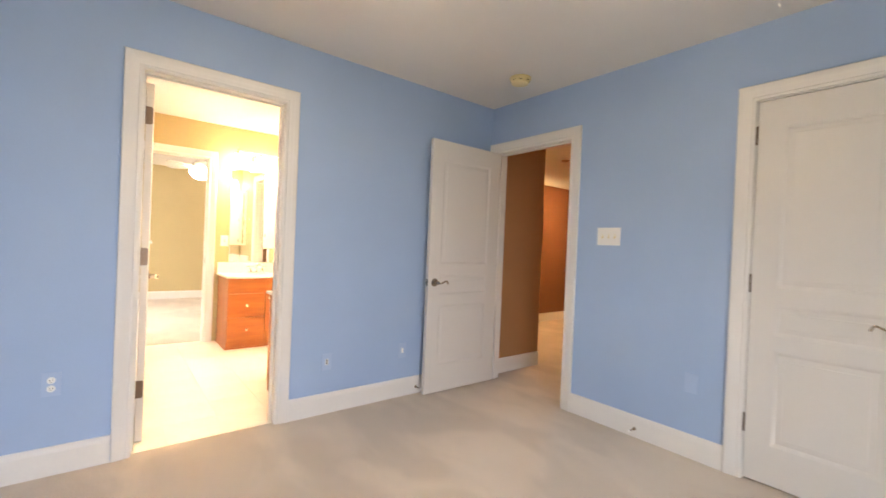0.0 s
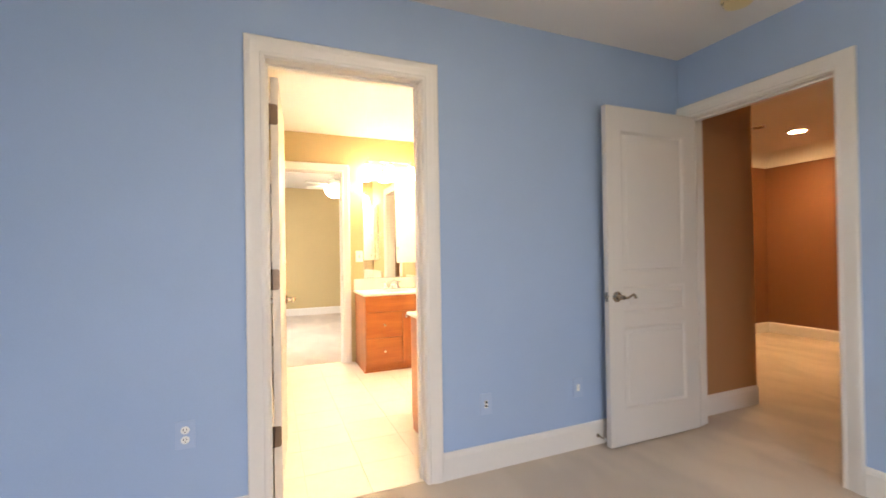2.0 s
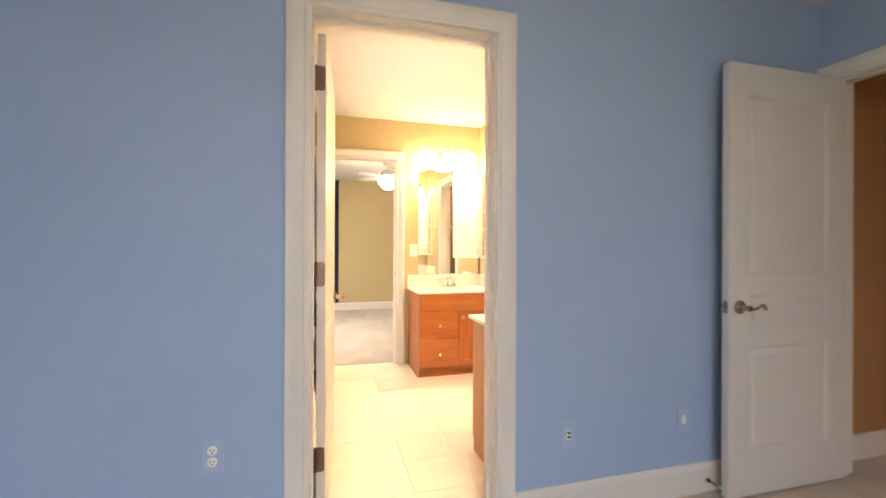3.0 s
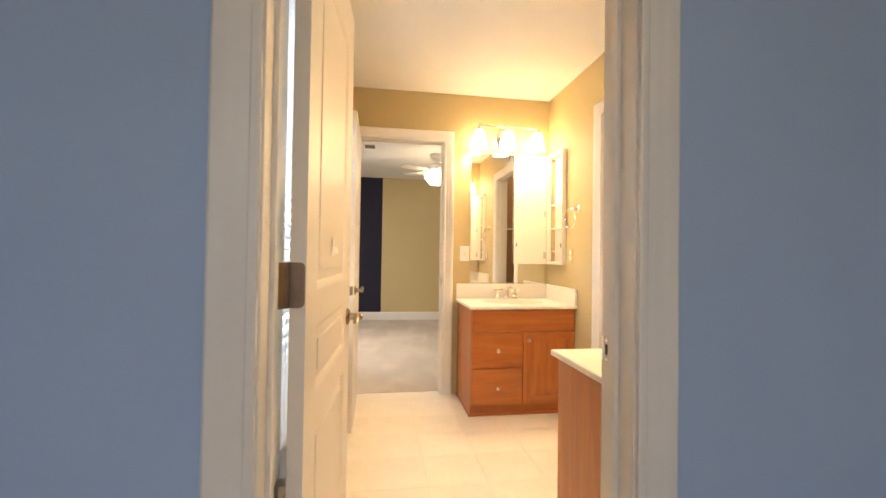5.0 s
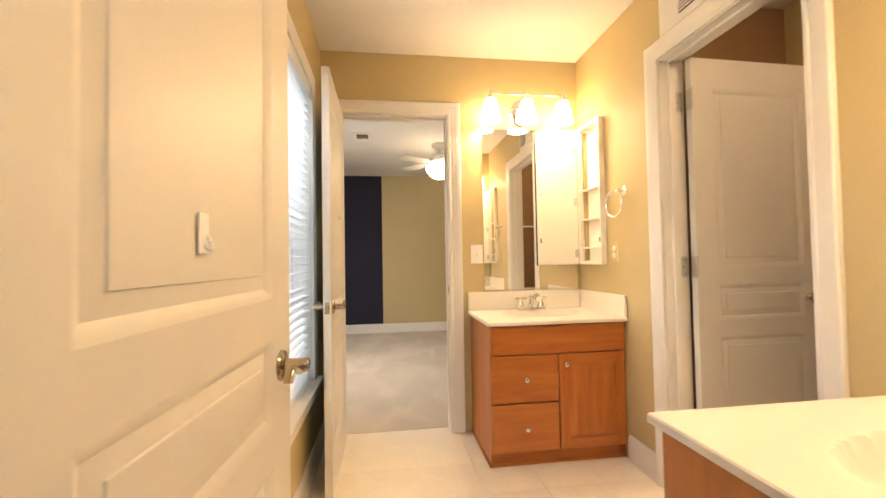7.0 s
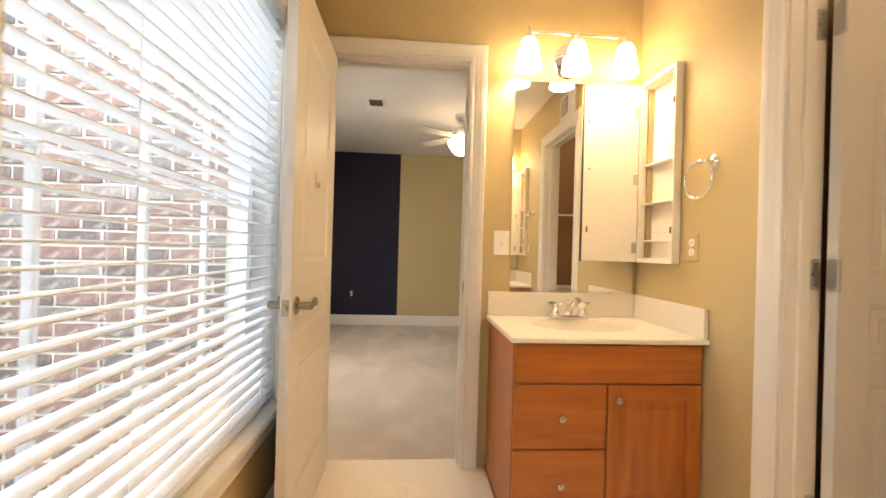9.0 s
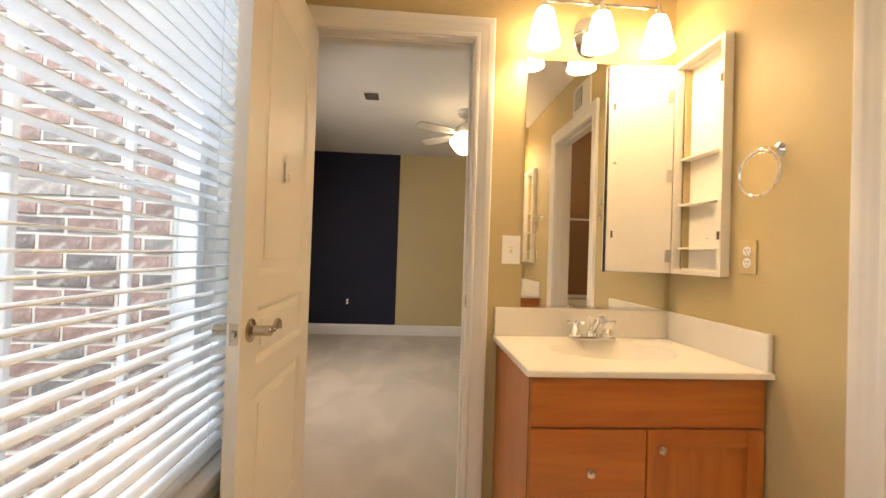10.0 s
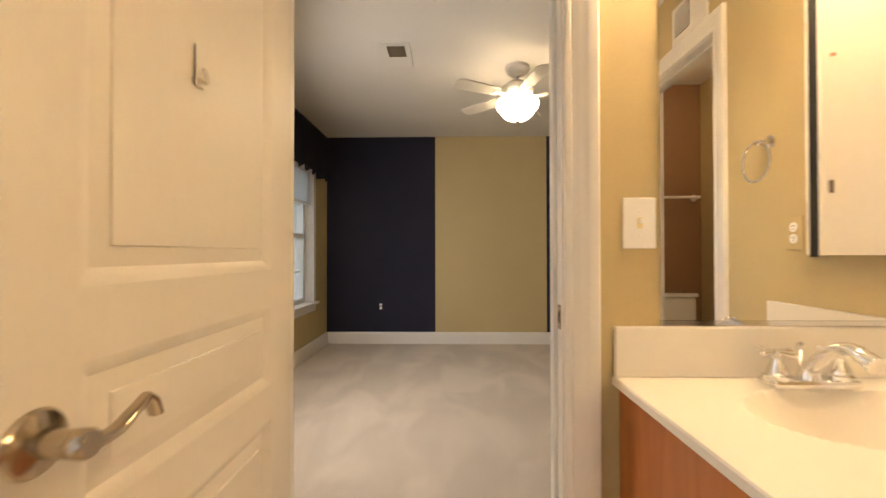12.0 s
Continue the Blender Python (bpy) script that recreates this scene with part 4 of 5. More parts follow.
def med_cabinet(y_end, s):
    """Recessed cabinet in the side wall, its door swung right back over the mirror. s: the way from the end wall into the room along y."""
    z0, z1, x0 = 1.078, 1.982, 2.080
    a, b = y_end + s * 0.065, y_end + s * 0.355        # hinge side and free side
    m = thing("medicine_cabinet", "white recessed medicine cabinet with its door wide open", "medicine cabinet", None, "medicine cabinets")

    def put(name, xa, xb, ya, yb, za, zb, mat=MELAMINE, parent=m, bev=0.0012, label=""):
        return part(name, block((xa, min(ya, yb), za), (xb, max(ya, yb), zb), bev), mat, parent, label)
    f = 0.018
    put("frame_rail", x0, BATH_X1 - 0.001, a, b, z0, z0 + f)
    put("frame_rail", x0, BATH_X1 - 0.001, a, b, z1 - f, z1)
    put("frame_stile", x0, BATH_X1 - 0.001, a, a + s * 0.007, z0 + f, z1 - f)
    put("frame_stile", x0, BATH_X1 - 0.001, b - s * f, b, z0 + f, z1 - f)
    put("back_panel", 2.146, 2.154, a + s * 0.007, b - s * f, z0 + f, z1 - f, bev=0)
    put("side_panel", 2.118, 2.146, a + s * 0.007, a + s * 0.013, z0 + f, z1 - f, bev=0)
    put("side_panel", 2.118, 2.146, b - s * (f + 0.006), b - s * f, z0 + f, z1 - f, bev=0)
    put("top_panel", 2.118, 2.146, a + s * 0.0135, b - s * 0.025, z1 - f - 0.006, z1 - f, bev=0)
    put("bottom_panel", 2.118, 2.146, a + s * 0.0135, b - s * 0.025, z0 + f, z0 + f + 0.006, bev=0)
    for z in (1.190, 1.375, 1.570):
        put("shelf", 2.100, 2.1455, a + s * 0.0135, b - s * 0.026, z - 0.008, z, bev=0.0008)
    for z in (1.215, 1.80):
        put("catch", x0 - 0.004, x0, b - s * 0.016, b - s * 0.006, z, z + 0.03, BRONZE, label="small metal catch")
    for y, z in ((0.10, 1.69), (0.13, 1.225)):
        put("shelf_pin", 2.141, 2.1458, a + s * y, a + s * (y + 0.006), z, z + 0.003, NICKEL, bev=0)
    turn = -8.0 if s < 0 else 8.0
    leaf = Matrix.Translation((x0 - 0.003, a, 0)) @ Matrix.Rotation(radians(turn), 4, "Z")
    d = part("cabinet_door", block((-0.272, 0.0 if s < 0 else -0.016, z0), (0, 0.016 if s < 0 else 0.0, z1), 0.0012), MELAMINE, m, "plain white inner side of the cabinet door", leaf)
    back = 0.0165 if s < 0 else -0.0205
    part("door_mirror", block((-0.272, back, z0), (0, back + 0.004, z1)), MIRROR, d, "mirrored outer side")
    part("door_edge", block((-0.2745, 0.010 if s < 0 else back, z0 - 0.004), (-0.2722, back + 0.004 if s < 0 else -0.010, z1), 0.0), DARK, d, "dark door edge")
    face = -0.002 if s < 0 else 0.0
    for z in (1.153, 1.50, 1.846):
        part("hinge", block((-0.024, face, z - 0.028), (0.012, face + 0.002, z + 0.026), 0.0008), STEEL, d, "flat steel hinge")
    if s < 0:
        part("scuff", block((-0.252, face, 1.548), (-0.240, face + 0.0012, 1.556), 0.0005), SCUFF, d, "small orange scuff")
    for z in (1.225, 1.785):
        part("strike", block((-0.256, face, z), (-0.247, face + 0.002, z + 0.03), 0.0006), BRONZE, d, "small metal strike")


def towel_ring(y, s):
    t = thing("towel_ring", "polished chrome towel ring on the tan wall", "towel ring", None, "towel rings")
    part("wall_rose", lathe([(0, 0), (0.026, 0), (0.027, 0.004), (0.020, 0.010), (0.011, 0.014), (0.010, 0.040), (0.013, 0.046), (0.010, 0.052), (0, 0.053)], 24, Matrix.Translation((BATH_X1, y, 1.493)) @ Matrix.Rotation(radians(-90), 4, "Y")), CHROME, t)
    part("arm", tube([(BATH_X1 - 0.044, y - 0.001, 1.493), (BATH_X1 - 0.046, y + s * 0.03, 1.490), (BATH_X1 - 0.048, y + s * 0.058, 1.484)], [0.008, 0.007, 0.009], 12), CHROME, t)
    cy, cz, r = y + s * 0.010, 1.420, 0.074
    bm = bmesh.new()
    n, k = 48, 10
    rings = []
    for i in range(n):
        a = 2 * math.pi * i / n
        c = Vector((BATH_X1 - 0.060 + 0.05 * r * math.cos(a), cy - 0.998 * s * r * math.cos(a), cz + r * math.sin(a)))
        o = Vector((0.05 * math.cos(a), -0.998 * s * math.cos(a), math.sin(a)))
        rings.append([bm.verts.new(c + 0.0046 * (math.cos(q) * o + math.sin(q) * Vector((0.998, 0.05 * s, 0)))) for q in (2 * math.pi * j / k for j in range(k))])
    for i in range(n):
        for j in range(k):
            bm.faces.new((rings[i][j], rings[i][(j + 1) % k], rings[(i + 1) % n][(j + 1) % k], rings[(i + 1) % n][j]))
    part("ring", bm, CHROME, t, "chrome ring")


wall_mirror(pose(1.440, BATH_Y1, 0))
wall_mirror(pose(2.096, BATH_Y0, 0, 0, 0, 180))
vanity_light(pose(1.722, BATH_Y1, 0))
vanity_light(pose(1.722, BATH_Y0, 0, 0, 0, 180))
med_cabinet(BATH_Y1, -1)
med_cabinet(BATH_Y0, 1)
towel_ring(4.726, 1)
towel_ring(3.362, -1)
socket(pose(BATH_X1, 3.25, 1.152, 0, 0, -90), "double socket with a plate painted tan", TAN)

# air grille over the toilet room door
grille = thing("air_grille", "white wall air grille with dark louvres over a door", "air vent")
part("frame_plate", block((BATH_X1 - 0.012, 4.07, 2.168), (BATH_X1 - 0.0005, 4.372, 2.362), 0.003), TRIM, grille)
part("opening", block((BATH_X1 - 0.0135, 4.10, 2.205), (BATH_X1 - 0.0118, 4.235, 2.345)), DARK, grille, "dark louvre opening")
for k in range(9):
    part("louvre", block((-0.0045, 4.10, -0.0008), (0.0045, 4.235, 0.0008)), TRIM, grille, matrix=pose(BATH_X1 - 0.017, 0, 2.213 + 0.0155 * k, 0, 20, 0))

# ---- bathroom window ----
y0, y1, z0, z1 = WIN
win = thing("window_1", "white vinyl window with a grid of small panes", "window", kind="structure")
fx0, fx1 = BATH_X0 - 0.17, BATH_X0 - 0.10


def bar(name, parent, ya, yb, za, zb, xa=fx0, xb=fx1, mat=VINYLFRAME, bev=0.003):
    return part(name, block((xa, ya, za), (xb, yb, zb), bev), mat, parent)


bar("window_frame", win, y0, y0 + 0.045, z0, z1)
bar("window_frame", win, y1 - 0.045, y1, z0, z1)
bar("window_frame", win, y0 + 0.0455, y1 - 0.0455, z0, z0 + 0.05)
bar("window_frame", win, y0 + 0.0455, y1 - 0.0455, z1 - 0.05, z1)
bar("meeting_rail", win, y0 + 0.0455, y1 - 0.0455, 1.274, 1.286, fx0 + 0.022, fx0 + 0.042)
grid = [4.57 - 0.31 * k for k in range(5)]
for y in grid:
    for za, zb in ((z0 + 0.0505, 1.2735), (1.2865, z1 - 0.0505)):
        bar("glazing_bar", win, y - 0.008, y + 0.008, za, zb, fx0 + 0.022, fx0 + 0.042)
for za, zb in ((z0 + 0.05, 1.274), (1.286, z1 - 0.05)):
    p = bar("pane", win, y0 + 0.045, y1 - 0.045, za, zb, fx0 + 0.010, fx0 + 0.014, GLASS, 0)
    p.visible_shadow = False
part("window_sill", block((BATH_X0 - 0.098, y0 - 0.02, z0 - 0.022), (BATH_X0 + 0.045, y1 + 0.10, z0 + 0.004), 0.005), TRIM, win)
part("apron", block((BATH_X0 + 0.0005, y0 - 0.01, z0 - 0.095), (BATH_X0 + 0.016, y1 + 0.04, z0 - 0.0225), 0.003), TRIM, win)
part("side_casing", block((BATH_X0 + 0.0005, y1, z0 + 0.005), (BATH_X0 + 0.016, y1 + 0.085, z1 + 0.085), 0.003), TRIM, win)
part("side_casing", block((BATH_X0 + 0.0005, y0 - 0.11, z0 + 0.005), (BATH_X0 + 0.016, y0, z1 + 0.085), 0.003), TRIM, win)
part("head_casing", block((BATH_X0 + 0.0005, y0 + 0.0005, z1), (BATH_X0 + 0.016, y1 - 0.0005, z1 + 0.085), 0.003), TRIM, win)

# venetian blind in the opening
blind = thing("venetian_blind", "white wide-slat venetian blind, slats tilted open", "window blind")
bx = BATH_X0 - 0.030
part("head_rail", block((bx - 0.028, y0 + 0.008, z1 - 0.055), (bx + 0.028, y1 - 0.008, z1 - 0.002), 0.003), SLAT, blind)
part("valance", block((bx + 0.0285, y0 + 0.006, z1 - 0.075), (bx + 0.036, y1 - 0.006, z1 - 0.002), 0.003), SLAT, blind)
bm = bmesh.new()
n = 6
prof = [(-0.0245 + 0.049 * k / n, 0.003 * (1 - (2 * k / n - 1) ** 2)) for k in range(n + 1)]
low, high = [], []
for y in ((y0 - y1) / 2 + 0.012, (y1 - y0) / 2 - 0.012):
    low.append([bm.verts.new((u, y, v - 0.0013)) for u, v in prof])
    high.append([bm.verts.new((u, y, v + 0.0013)) for u, v in prof])
for k in range(n):
    bm.faces.new((low[0][k], low[0][k + 1], low[1][k + 1], low[1][k]))
    bm.faces.new((high[0][k], high[0][k + 1], high[1][k + 1], high[1][k]))
    for e in (0, 1):
        bm.faces.new((low[e][k], low[e][k + 1], high[e][k + 1], high[e][k]))
for k in (0, n):
    bm.faces.new((low[0][k], low[1][k], high[1][k], high[0][k]))
slat_mesh = finish("slat", bm, SLAT)
count = 36
for k in range(count):
    s = new("slat", slat_mesh)
    s.parent = blind
    z = z0 + 0.045 + (z1 - 0.10 - z0 - 0.045) * k / (count - 1)
    s.matrix_basis = pose(bx, (y0 + y1) / 2, z, random.uniform(-0.12, 0.12), -1 + random.uniform(-1.2, 1.2), 0)
part("bottom_rail", block((bx - 0.025, y0 + 0.012, z0 + 0.008), (bx + 0.025, y1 - 0.012, z0 + 0.026), 0.004), SLAT, blind)
for y in (y0 + 0.14, (y0 + y1) / 2, y1 - 0.14):
    for dx in (-0.027, 0.027):
        part("ladder_cord", tube([(bx + dx, y, z0 + 0.02), (bx + dx, y, z1 - 0.05)], 0.0009, 5), SLAT, blind, "thin white ladder cord")
part("tilt_wand", tube([(bx + 0.045, y0 + 0.10, z1 - 0.07), (bx + 0.046, y0 + 0.10, z1 - 0.75)], 0.004, 8), SLAT, blind)

# ---- toilet room ----
toilet = thing("toilet", "white porcelain toilet with a lidded tank", "toilet", pose(2.63, BATH_Y0, 0))
part("tank", block((-0.215, 0.02, 0.40), (0.215, 0.20, 0.735), 0.02), PORCELAIN, toilet)
part("tank_lid", block((-0.225, 0.012, 0.737), (0.225, 0.212, 0.768), 0.010), PORCELAIN, toilet)
part("flush_lever", tube([(-0.16, 0.20, 0.68), (-0.16, 0.222, 0.68), (-0.09, 0.226, 0.674)], [0.008, 0.007, 0.006], 10), CHROME, toilet, "chrome flush lever")
egg = Matrix.Translation((0, 0.44, 0)) @ Matrix.Diagonal((0.85, 1.15, 1, 1))
part("bowl", lathe([(0, 0), (0.12, 0.0), (0.115, 0.03), (0.095, 0.12), (0.11, 0.22), (0.17, 0.32), (0.205, 0.375), (0.205, 0.392), (0.16, 0.392), (0.14, 0.33), (0.0, 0.25)], 36, egg), PORCELAIN, toilet)
part("pedestal", block((-0.10, 0.06, 0.0), (0.10, 0.36, 0.39), 0.03), PORCELAIN, toilet)
part("seat_lid", lathe([(0, 0.395), (0.21, 0.395), (0.212, 0.410), (0.200, 0.424), (0, 0.428)], 36, egg), PORCELAIN, toilet)

towel_bar = thing("towel_bar", "white towel bar on the brown wall", "towel bar")
part("bar", tube([(2.30, BATH_Y0 + 0.065, 1.535), (2.94, BATH_Y0 + 0.065, 1.535)], 0.010, 12), PLASTIC, towel_bar)
for x in (2.30, 2.94):
    part("bracket", lathe([(0, 0), (0.028, 0), (0.024, 0.008), (0.013, 0.014), (0.013, 0.078), (0, 0.08)], 18, Matrix.Translation((x, BATH_Y0, 1.535)) @ Matrix.Rotation(radians(-90), 4, "X")), PLASTIC, towel_bar)

# ---- bedroom ----
fan = thing("ceiling_fan", "white five-blade ceiling fan with a lit glass bowl", "ceiling fan", pose(1.43, 7.376, 0))
part("canopy", lathe([(0, CEIL), (0.088, CEIL), (0.092, 2.455), (0.072, 2.425), (0.024, 2.405), (0, 2.405)], 32), FANWHITE, fan)
part("rod", lathe([(0, 2.41), (0.013, 2.41), (0.013, 2.36), (0, 2.36)], 16), FANWHITE, fan)
part("motor", lathe([(0, 2.375), (0.030, 2.372), (0.075, 2.355), (0.112, 2.325), (0.120, 2.295), (0.112, 2.265), (0.075, 2.250), (0, 2.248)], 40), FANWHITE, fan)
for k in range(5):
    b = part("blade_iron", block((0.085, -0.022, 2.250), (0.215, 0.022, 2.256), 0.002), FANWHITE, fan, matrix=pose(0, 0, 0, 0, 0, 72 * k - 7))
    bm = bmesh.new()
    out = [(0.17, -0.044), (0.22, -0.052), (0.40, -0.058), (0.50, -0.058), (0.525, -0.044), (0.533, 0.0), (0.525, 0.044), (0.50, 0.058), (0.40, 0.058), (0.22, 0.052), (0.17, 0.044)]
    lo = [bm.verts.new((x, y, 2.257 + 0.16 * y)) for x, y in out]
    hi = [bm.verts.new((x, y, 2.263 + 0.16 * y)) for x, y in out]
    bm.faces.new(lo), bm.faces.new(hi)
    for j in range(len(out)):
        i = (j + 1) % len(out)
        bm.faces.new((lo[j], lo[i], hi[i], hi[j]))
    part("blade", bm, BLADE, b, "pale laminate blade")
part("light_fitter", lathe([(0, 2.250), (0.070, 2.250), (0.085, 2.232), (0.085, 2.215), (0, 2.215)], 32), FANWHITE, fan)
bowl = []
for k in range(13):
    s = k / 12
    bowl.append((0.150 * math.cos(s * math.pi / 2) ** 0.8 + (0.010 if 0 < k < 4 else 0), 2.222 - 0.150 * math.sin(s * math.pi / 2)))
part("glass_bowl", lathe([(0.10, 2.226)] + bowl[:-1] + [(0.0, 2.072)], 40), FANGLOW, fan, "lit frosted glass bowl")
part("finial", lathe([(0, 2.076), (0.016, 2.074), (0.018, 2.064), (0.010, 2.052), (0.008, 2.040), (0, 2.030)], 16), NICKEL, fan, "metal finial")

fan["group"] = "ceiling fans"
copy_thing(fan, pose(1.12, 0.90, 0, 0, 0, 38))["label"] = "white five-blade ceiling fan, lit, in the blue room"

dome = thing("ceiling_light", "lit round ceiling light in the toilet room", "ceiling light", pose(2.62, 3.55, CEIL))
part("base", lathe([(0, -0.0005), (0.13, -0.0005), (0.13, -0.018), (0.12, -0.022), (0, -0.022)], 32), NICKEL, dome)
part("glass_dome", lathe([(0.118, -0.0225), (0.112, -0.045), (0.085, -0.072), (0.045, -0.086), (0, -0.09)], 32), DOMEGLOW, dome, "lit frosted glass dome")

reg = thing("ceiling_vent", "white ceiling air register with dark louvres", "air vent", pose(0, 0, CEIL))
part("frame_plate", block((0.455, 6.99, -0.008), (0.655, 7.34, -0.0005), 0.003), TRIM, reg)
part("opening", block((0.50, 7.03, -0.0095), (0.62, 7.18, -0.0078)), LOUVRE, reg, "dark louvre opening")
for k in range(7):
    part("louvre", block((0.50, -0.006, -0.001), (0.62, 0.006, 0.001)), LOUVRE, reg, matrix=pose(0, 7.04 + 0.0215 * k, -0.012, 40))

y0, y1, z0, z1 = BWIN
bwin = thing("window_2", "white double-hung bedroom window over a sill", "window", kind="structure")
gx0, gx1 = -0.72, -0.645
for ya, yb, za, zb in ((y0, y0 + 0.05, z0, z1), (y1 - 0.05, y1, z0, z1), (y0 + 0.0505, y1 - 0.0505, z0, z0 + 0.05), (y0 + 0.0505, y1 - 0.0505, z1 - 0.05, z1)):
    bar("window_frame", bwin, ya, yb, za, zb, gx0, gx1)
bar("meeting_rail", bwin, y0 + 0.0505, y1 - 0.0505, 1.24, 1.29, gx0, gx1)
for k in (1, 2, 3):
    y = y0 + (y1 - y0) * k / 4
    for za, zb in ((z0 + 0.0505, 1.2395), (1.2905, z1 - 0.0505)):
        bar("glazing_bar", bwin, y - 0.010, y + 0.010, za, zb, gx0 + 0.02, gx0 + 0.04)
for z in (0.89, 1.60):
    for k in range(4):
        bar("glazing_bar", bwin, y0 + (y1 - y0) * k / 4 + (0.0505 if k == 0 else 0.0105), y0 + (y1 - y0) * (k + 1) / 4 - (0.0505 if k == 3 else 0.0105), z - 0.010, z + 0.010, gx0 + 0.02, gx0 + 0.04)
for za, zb in ((z0 + 0.05, 1.24), (1.29, z1 - 0.05)):
    p = bar("pane", bwin, y0 + 0.05, y1 - 0.05, za, zb, gx0 + 0.008, gx0 + 0.012, GLASS, 0)
    p.visible_shadow = False
part("window_sill", block((-0.643, y0 - 0.06, z0 - 0.024), (-0.515, y1 + 0.10, z0 + 0.002), 0.005), TRIM, bwin)
part("apron", block((-0.5645, y0 - 0.04, z0 - 0.095), (-0.549, y1 + 0.07, z0 - 0.0245), 0.003), TRIM, bwin)
part("side_casing", block((-0.5645, y1, z0 + 0.003), (-0.547, y1 + 0.07, z1 + 0.07), 0.003), TRIM, bwin)
part("side_casing", block((-0.5645, y0 - 0.07, z0 + 0.003), (-0.547, y0, z1 + 0.07), 0.003), TRIM, bwin)
part("head_casing", block((-0.5645, y0 + 0.0005, z1), (-0.547, y1 - 0.0005, z1 + 0.07), 0.003), TRIM, bwin)

raised = thing("venetian_blind", "white venetian blind drawn half up", "window blind")
part("head_rail", block((-0.625, y0 + 0.01, z1 - 0.05), (-0.575, y1 - 0.01, z1 - 0.002), 0.003), SLAT, raised)
for k in range(12):
    part("slat", block((-0.626, y0 + 0.012, z1 - 0.078 - 0.024 * k), (-0.576, y1 - 0.012, z1 - 0.075 - 0.024 * k), 0.001), SLAT, raised)
part("bottom_rail", block((-0.626, y0 + 0.012, z1 - 0.385), (-0.576, y1 - 0.012, z1 - 0.362), 0.003), SLAT, raised)

# gathered navy valance on its board
valance = thing("valance", "gathered dark navy cloth valance over a window", "curtain valance")
bm = bmesh.new()
cols, prev = 150, None
for c in range(cols + 1):
    s = c / cols
    y = 7.20 + 1.60 * s
    d = 0.13 + 0.022 * math.sin(s * 105) + 0.008 * math.sin(s * 41)
    hem = 1.885 + 0.022 * math.sin(s * 52) + 0.012 * math.sin(s * 131)
    ring = [bm.verts.new((-0.565 + d * (1 + 0.25 * k / 6), y, 2.33 + (hem - 2.33) * k / 6)) for k in range(7)]
    if prev:
        for k in range(6):
            bm.faces.new((prev[k], ring[k], ring[k + 1], prev[k + 1]))
    prev = ring
bmesh.ops.solidify(bm, geom=list(bm.faces), thickness=0.006)
part("cloth", bm, FABRIC, valance)
part("end_return", block((-0.563, 8.795, 1.90), (-0.42, 8.803, 2.33), 0.002), FABRIC, valance)
part("board", block((-0.563, 7.20, 2.33), (-0.42, 8.80, 2.35), 0.002), FABRIC, valance)

# ---- hall ----
can = thing("recessed_light", "lit round recessed light in the hall ceiling", "ceiling light", pose(5.96, 3.45, CEIL))
part("trim_ring", lathe([(0.075, -0.0005), (0.098, -0.0005), (0.096, -0.005), (0.075, -0.003)], 36), TRIM, can)
part("lens", lathe([(0, -0.002), (0.074, -0.002), (0.074, -0.0008), (0, -0.0008)], 36), CANGLOW, can, "glowing lens")
sprinkler = thing("ceiling_detector", "small dark detector plate on the hall ceiling", "detector", pose(5.35, 3.49, CEIL))
part("plate", lathe([(0, -0.012), (0.05, -0.010), (0.06, -0.0005), (0, -0.0005)], 24), NICKEL, sprinkler)

# ---- blue room window, behind the walker ----
x0, x1, z0, z1 = SWIN
swin = thing("window_3", "white double window lighting the blue room", "window", kind="structure")
for xa, xb, za, zb in ((x0, x0 + 0.05, z0, z1), (x1 - 0.05, x1, z0, z1), (x0 + 0.0505, x1 - 0.0505, z0, z0 + 0.05), (x0 + 0.0505, x1 - 0.0505, z1 - 0.05, z1), (0.42, 0.48, z0 + 0.0505, z1 - 0.0505)):
    part("window_frame", block((xa, SOUTH_Y - 0.15, za), (xb, SOUTH_Y - 0.08, zb), 0.003), VINYLFRAME, swin)

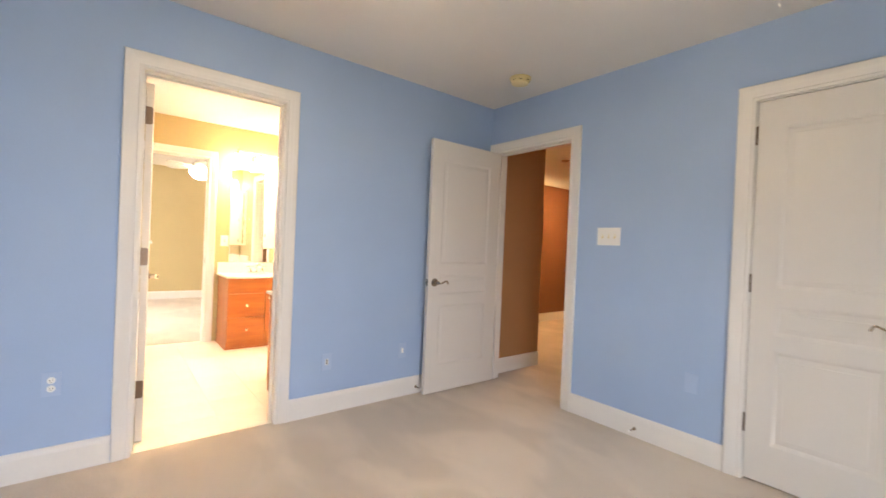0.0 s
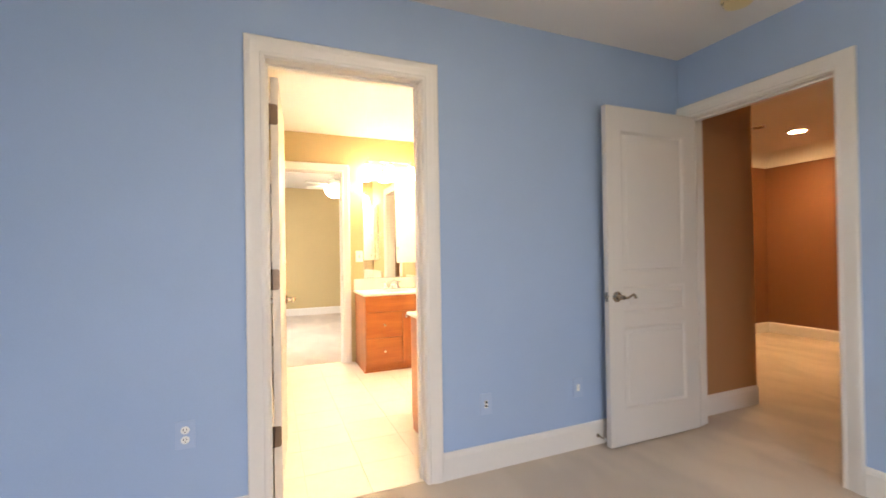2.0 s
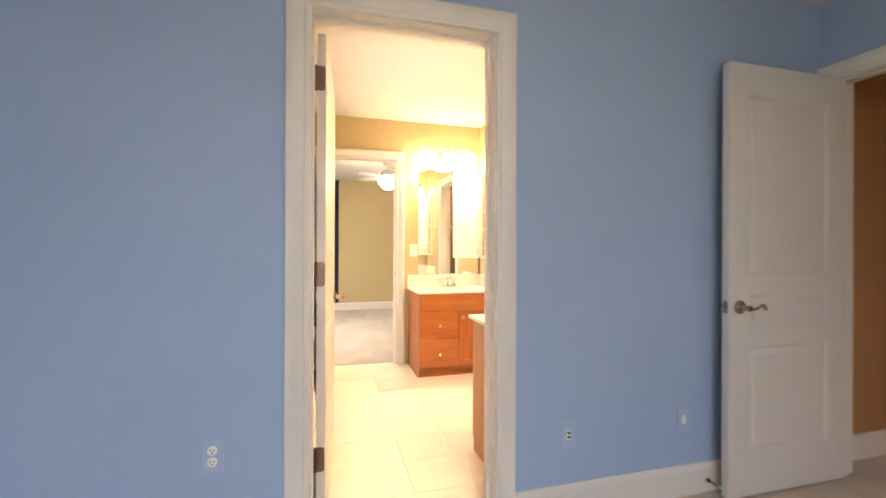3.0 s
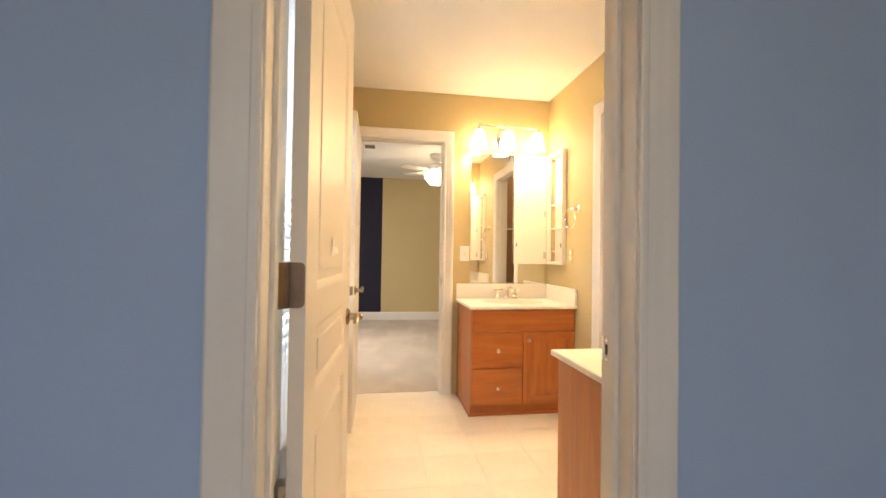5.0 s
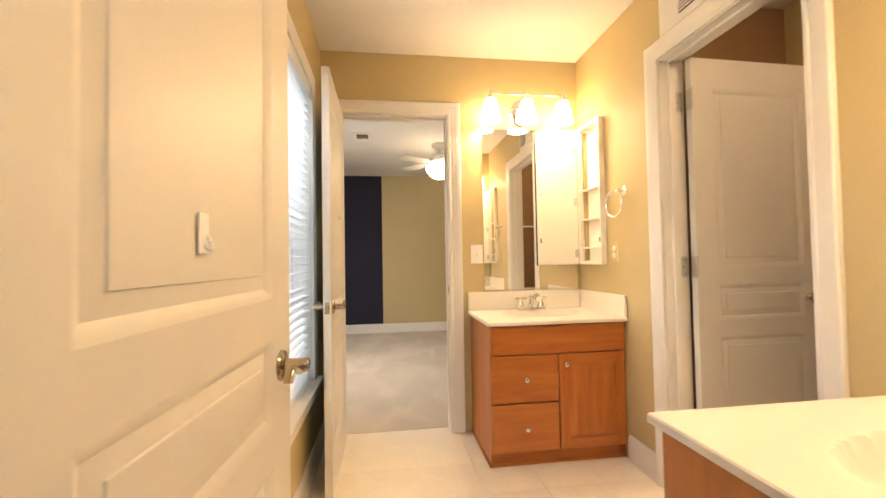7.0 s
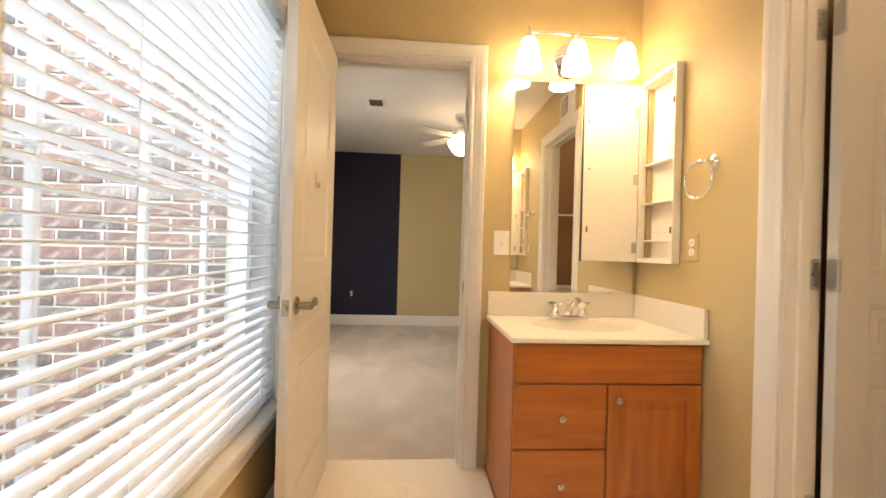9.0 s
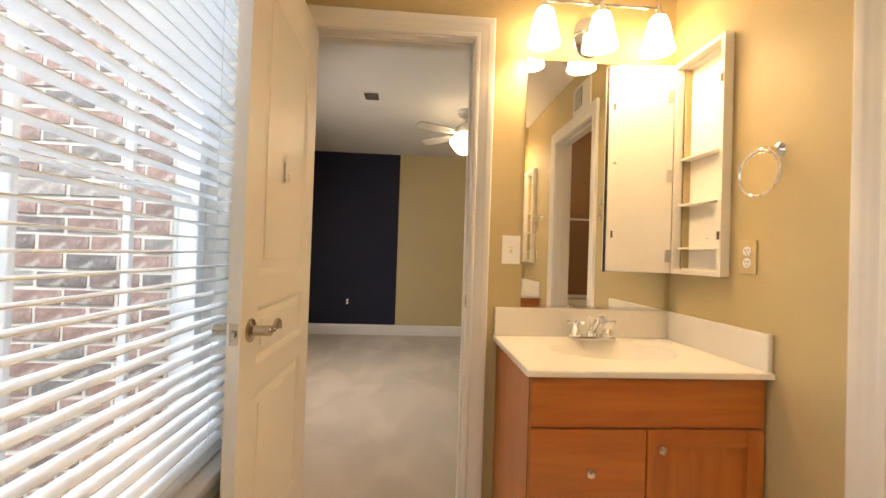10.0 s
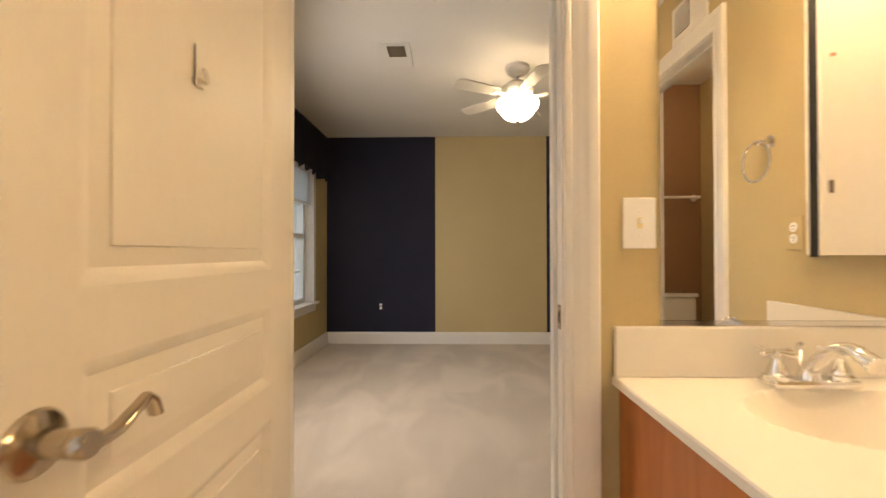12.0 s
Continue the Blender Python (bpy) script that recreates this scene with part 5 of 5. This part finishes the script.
# ---- outside ----
structure("backdrop", block((-70.0, -120, -2), (-69.5, 320, 70)), OVERCAST, "plain bright overcast sky beyond the lawn", "sky")
structure("ground", block((-400, -400, -0.9), (400, 400, -0.45)), GRASS, "mown lawn around the house", "lawn")
plinth_x0, plinth_x1, by = -1.66, BATH_X0 - 0.2, BATH_Y1
brick_wall = structure("wall_17", block((plinth_x0, by - 0.004, -0.45), (plinth_x1, 5.33, CEIL + 0.2)), MORTAR, "red brick outside wall with pale mortar", "wall")
wy0, wy1, wz0, wz1 = BWIN
bm = block((-0.81, 5.331, -0.45), (-0.766, wy0, CEIL + 0.2))
box(bm, (-0.81, wy1, -0.45), (-0.766, BED_Y1 + 0.2, CEIL + 0.2))
box(bm, (-0.81, wy0, -0.45), (-0.766, wy1, wz0))
box(bm, (-0.81, wy0, wz1), (-0.766, wy1, CEIL + 0.2))
side = structure("wall_18", bm, MORTAR, "plain outside face of the bedroom wall", "wall")
BL, BH, BJ = 0.189, 0.0585, 0.015
bm = block((-BL / 2, -0.010, -BH / 2), (BL / 2, 0.004, BH / 2), 0.0025)
full = finish("brick", bm, BRICK)
bm = block((-(BL / 2 - BJ) / 2, -0.010, -BH / 2), ((BL / 2 - BJ) / 2, 0.004, BH / 2), 0.0025)
halfb = finish("brick", bm, BRICK)
rows_of_bricks = int((CEIL + 0.55) / (BH + BJ))
for r in range(rows_of_bricks):
    z = -0.42 + (BH + BJ) * r
    x = plinth_x0 + BL / 2 + 0.002 if r % 2 == 0 else plinth_x0 + 0.002 + (BL / 2 - BJ) / 2
    first = r % 2 == 1
    while x + (BL if not first else BL / 2) / 2 < plinth_x1 + 0.02:
        b = new("brick", halfb if first else full)
        b.parent = brick_wall
        b.matrix_basis = pose(x + random.uniform(-0.002, 0.002), by + random.uniform(-0.002, 0.002), z + random.uniform(-0.002, 0.002), 0, random.uniform(-0.9, 0.9), 0)
        x += (BL + BJ) if not first else ((BL / 2 - BJ) / 2 + BJ + BL / 2)
        first = False

# ---- bathroom floor tiles ----
T = 0.305
bm = block((-T / 2 + 0.0006, -T / 2 + 0.0006, -0.004), (T / 2 - 0.0006, T / 2 - 0.0006, 0.0), 0.0008)
tile_mesh = finish("tile", bm, VINYL)
for i in range(9):
    for j in range(9):
        x, y = BATH_X0 - 0.06 + T * (i + 0.5), BLUE_Y + 0.035 + T * (j + 0.5)
        if y + T / 2 < BED_Y0:
            t = new("tile", tile_mesh)
            t.parent = bath_floor
            t.matrix_basis = pose(x, y, -0.0005 + random.uniform(-0.0001, 0.0001))
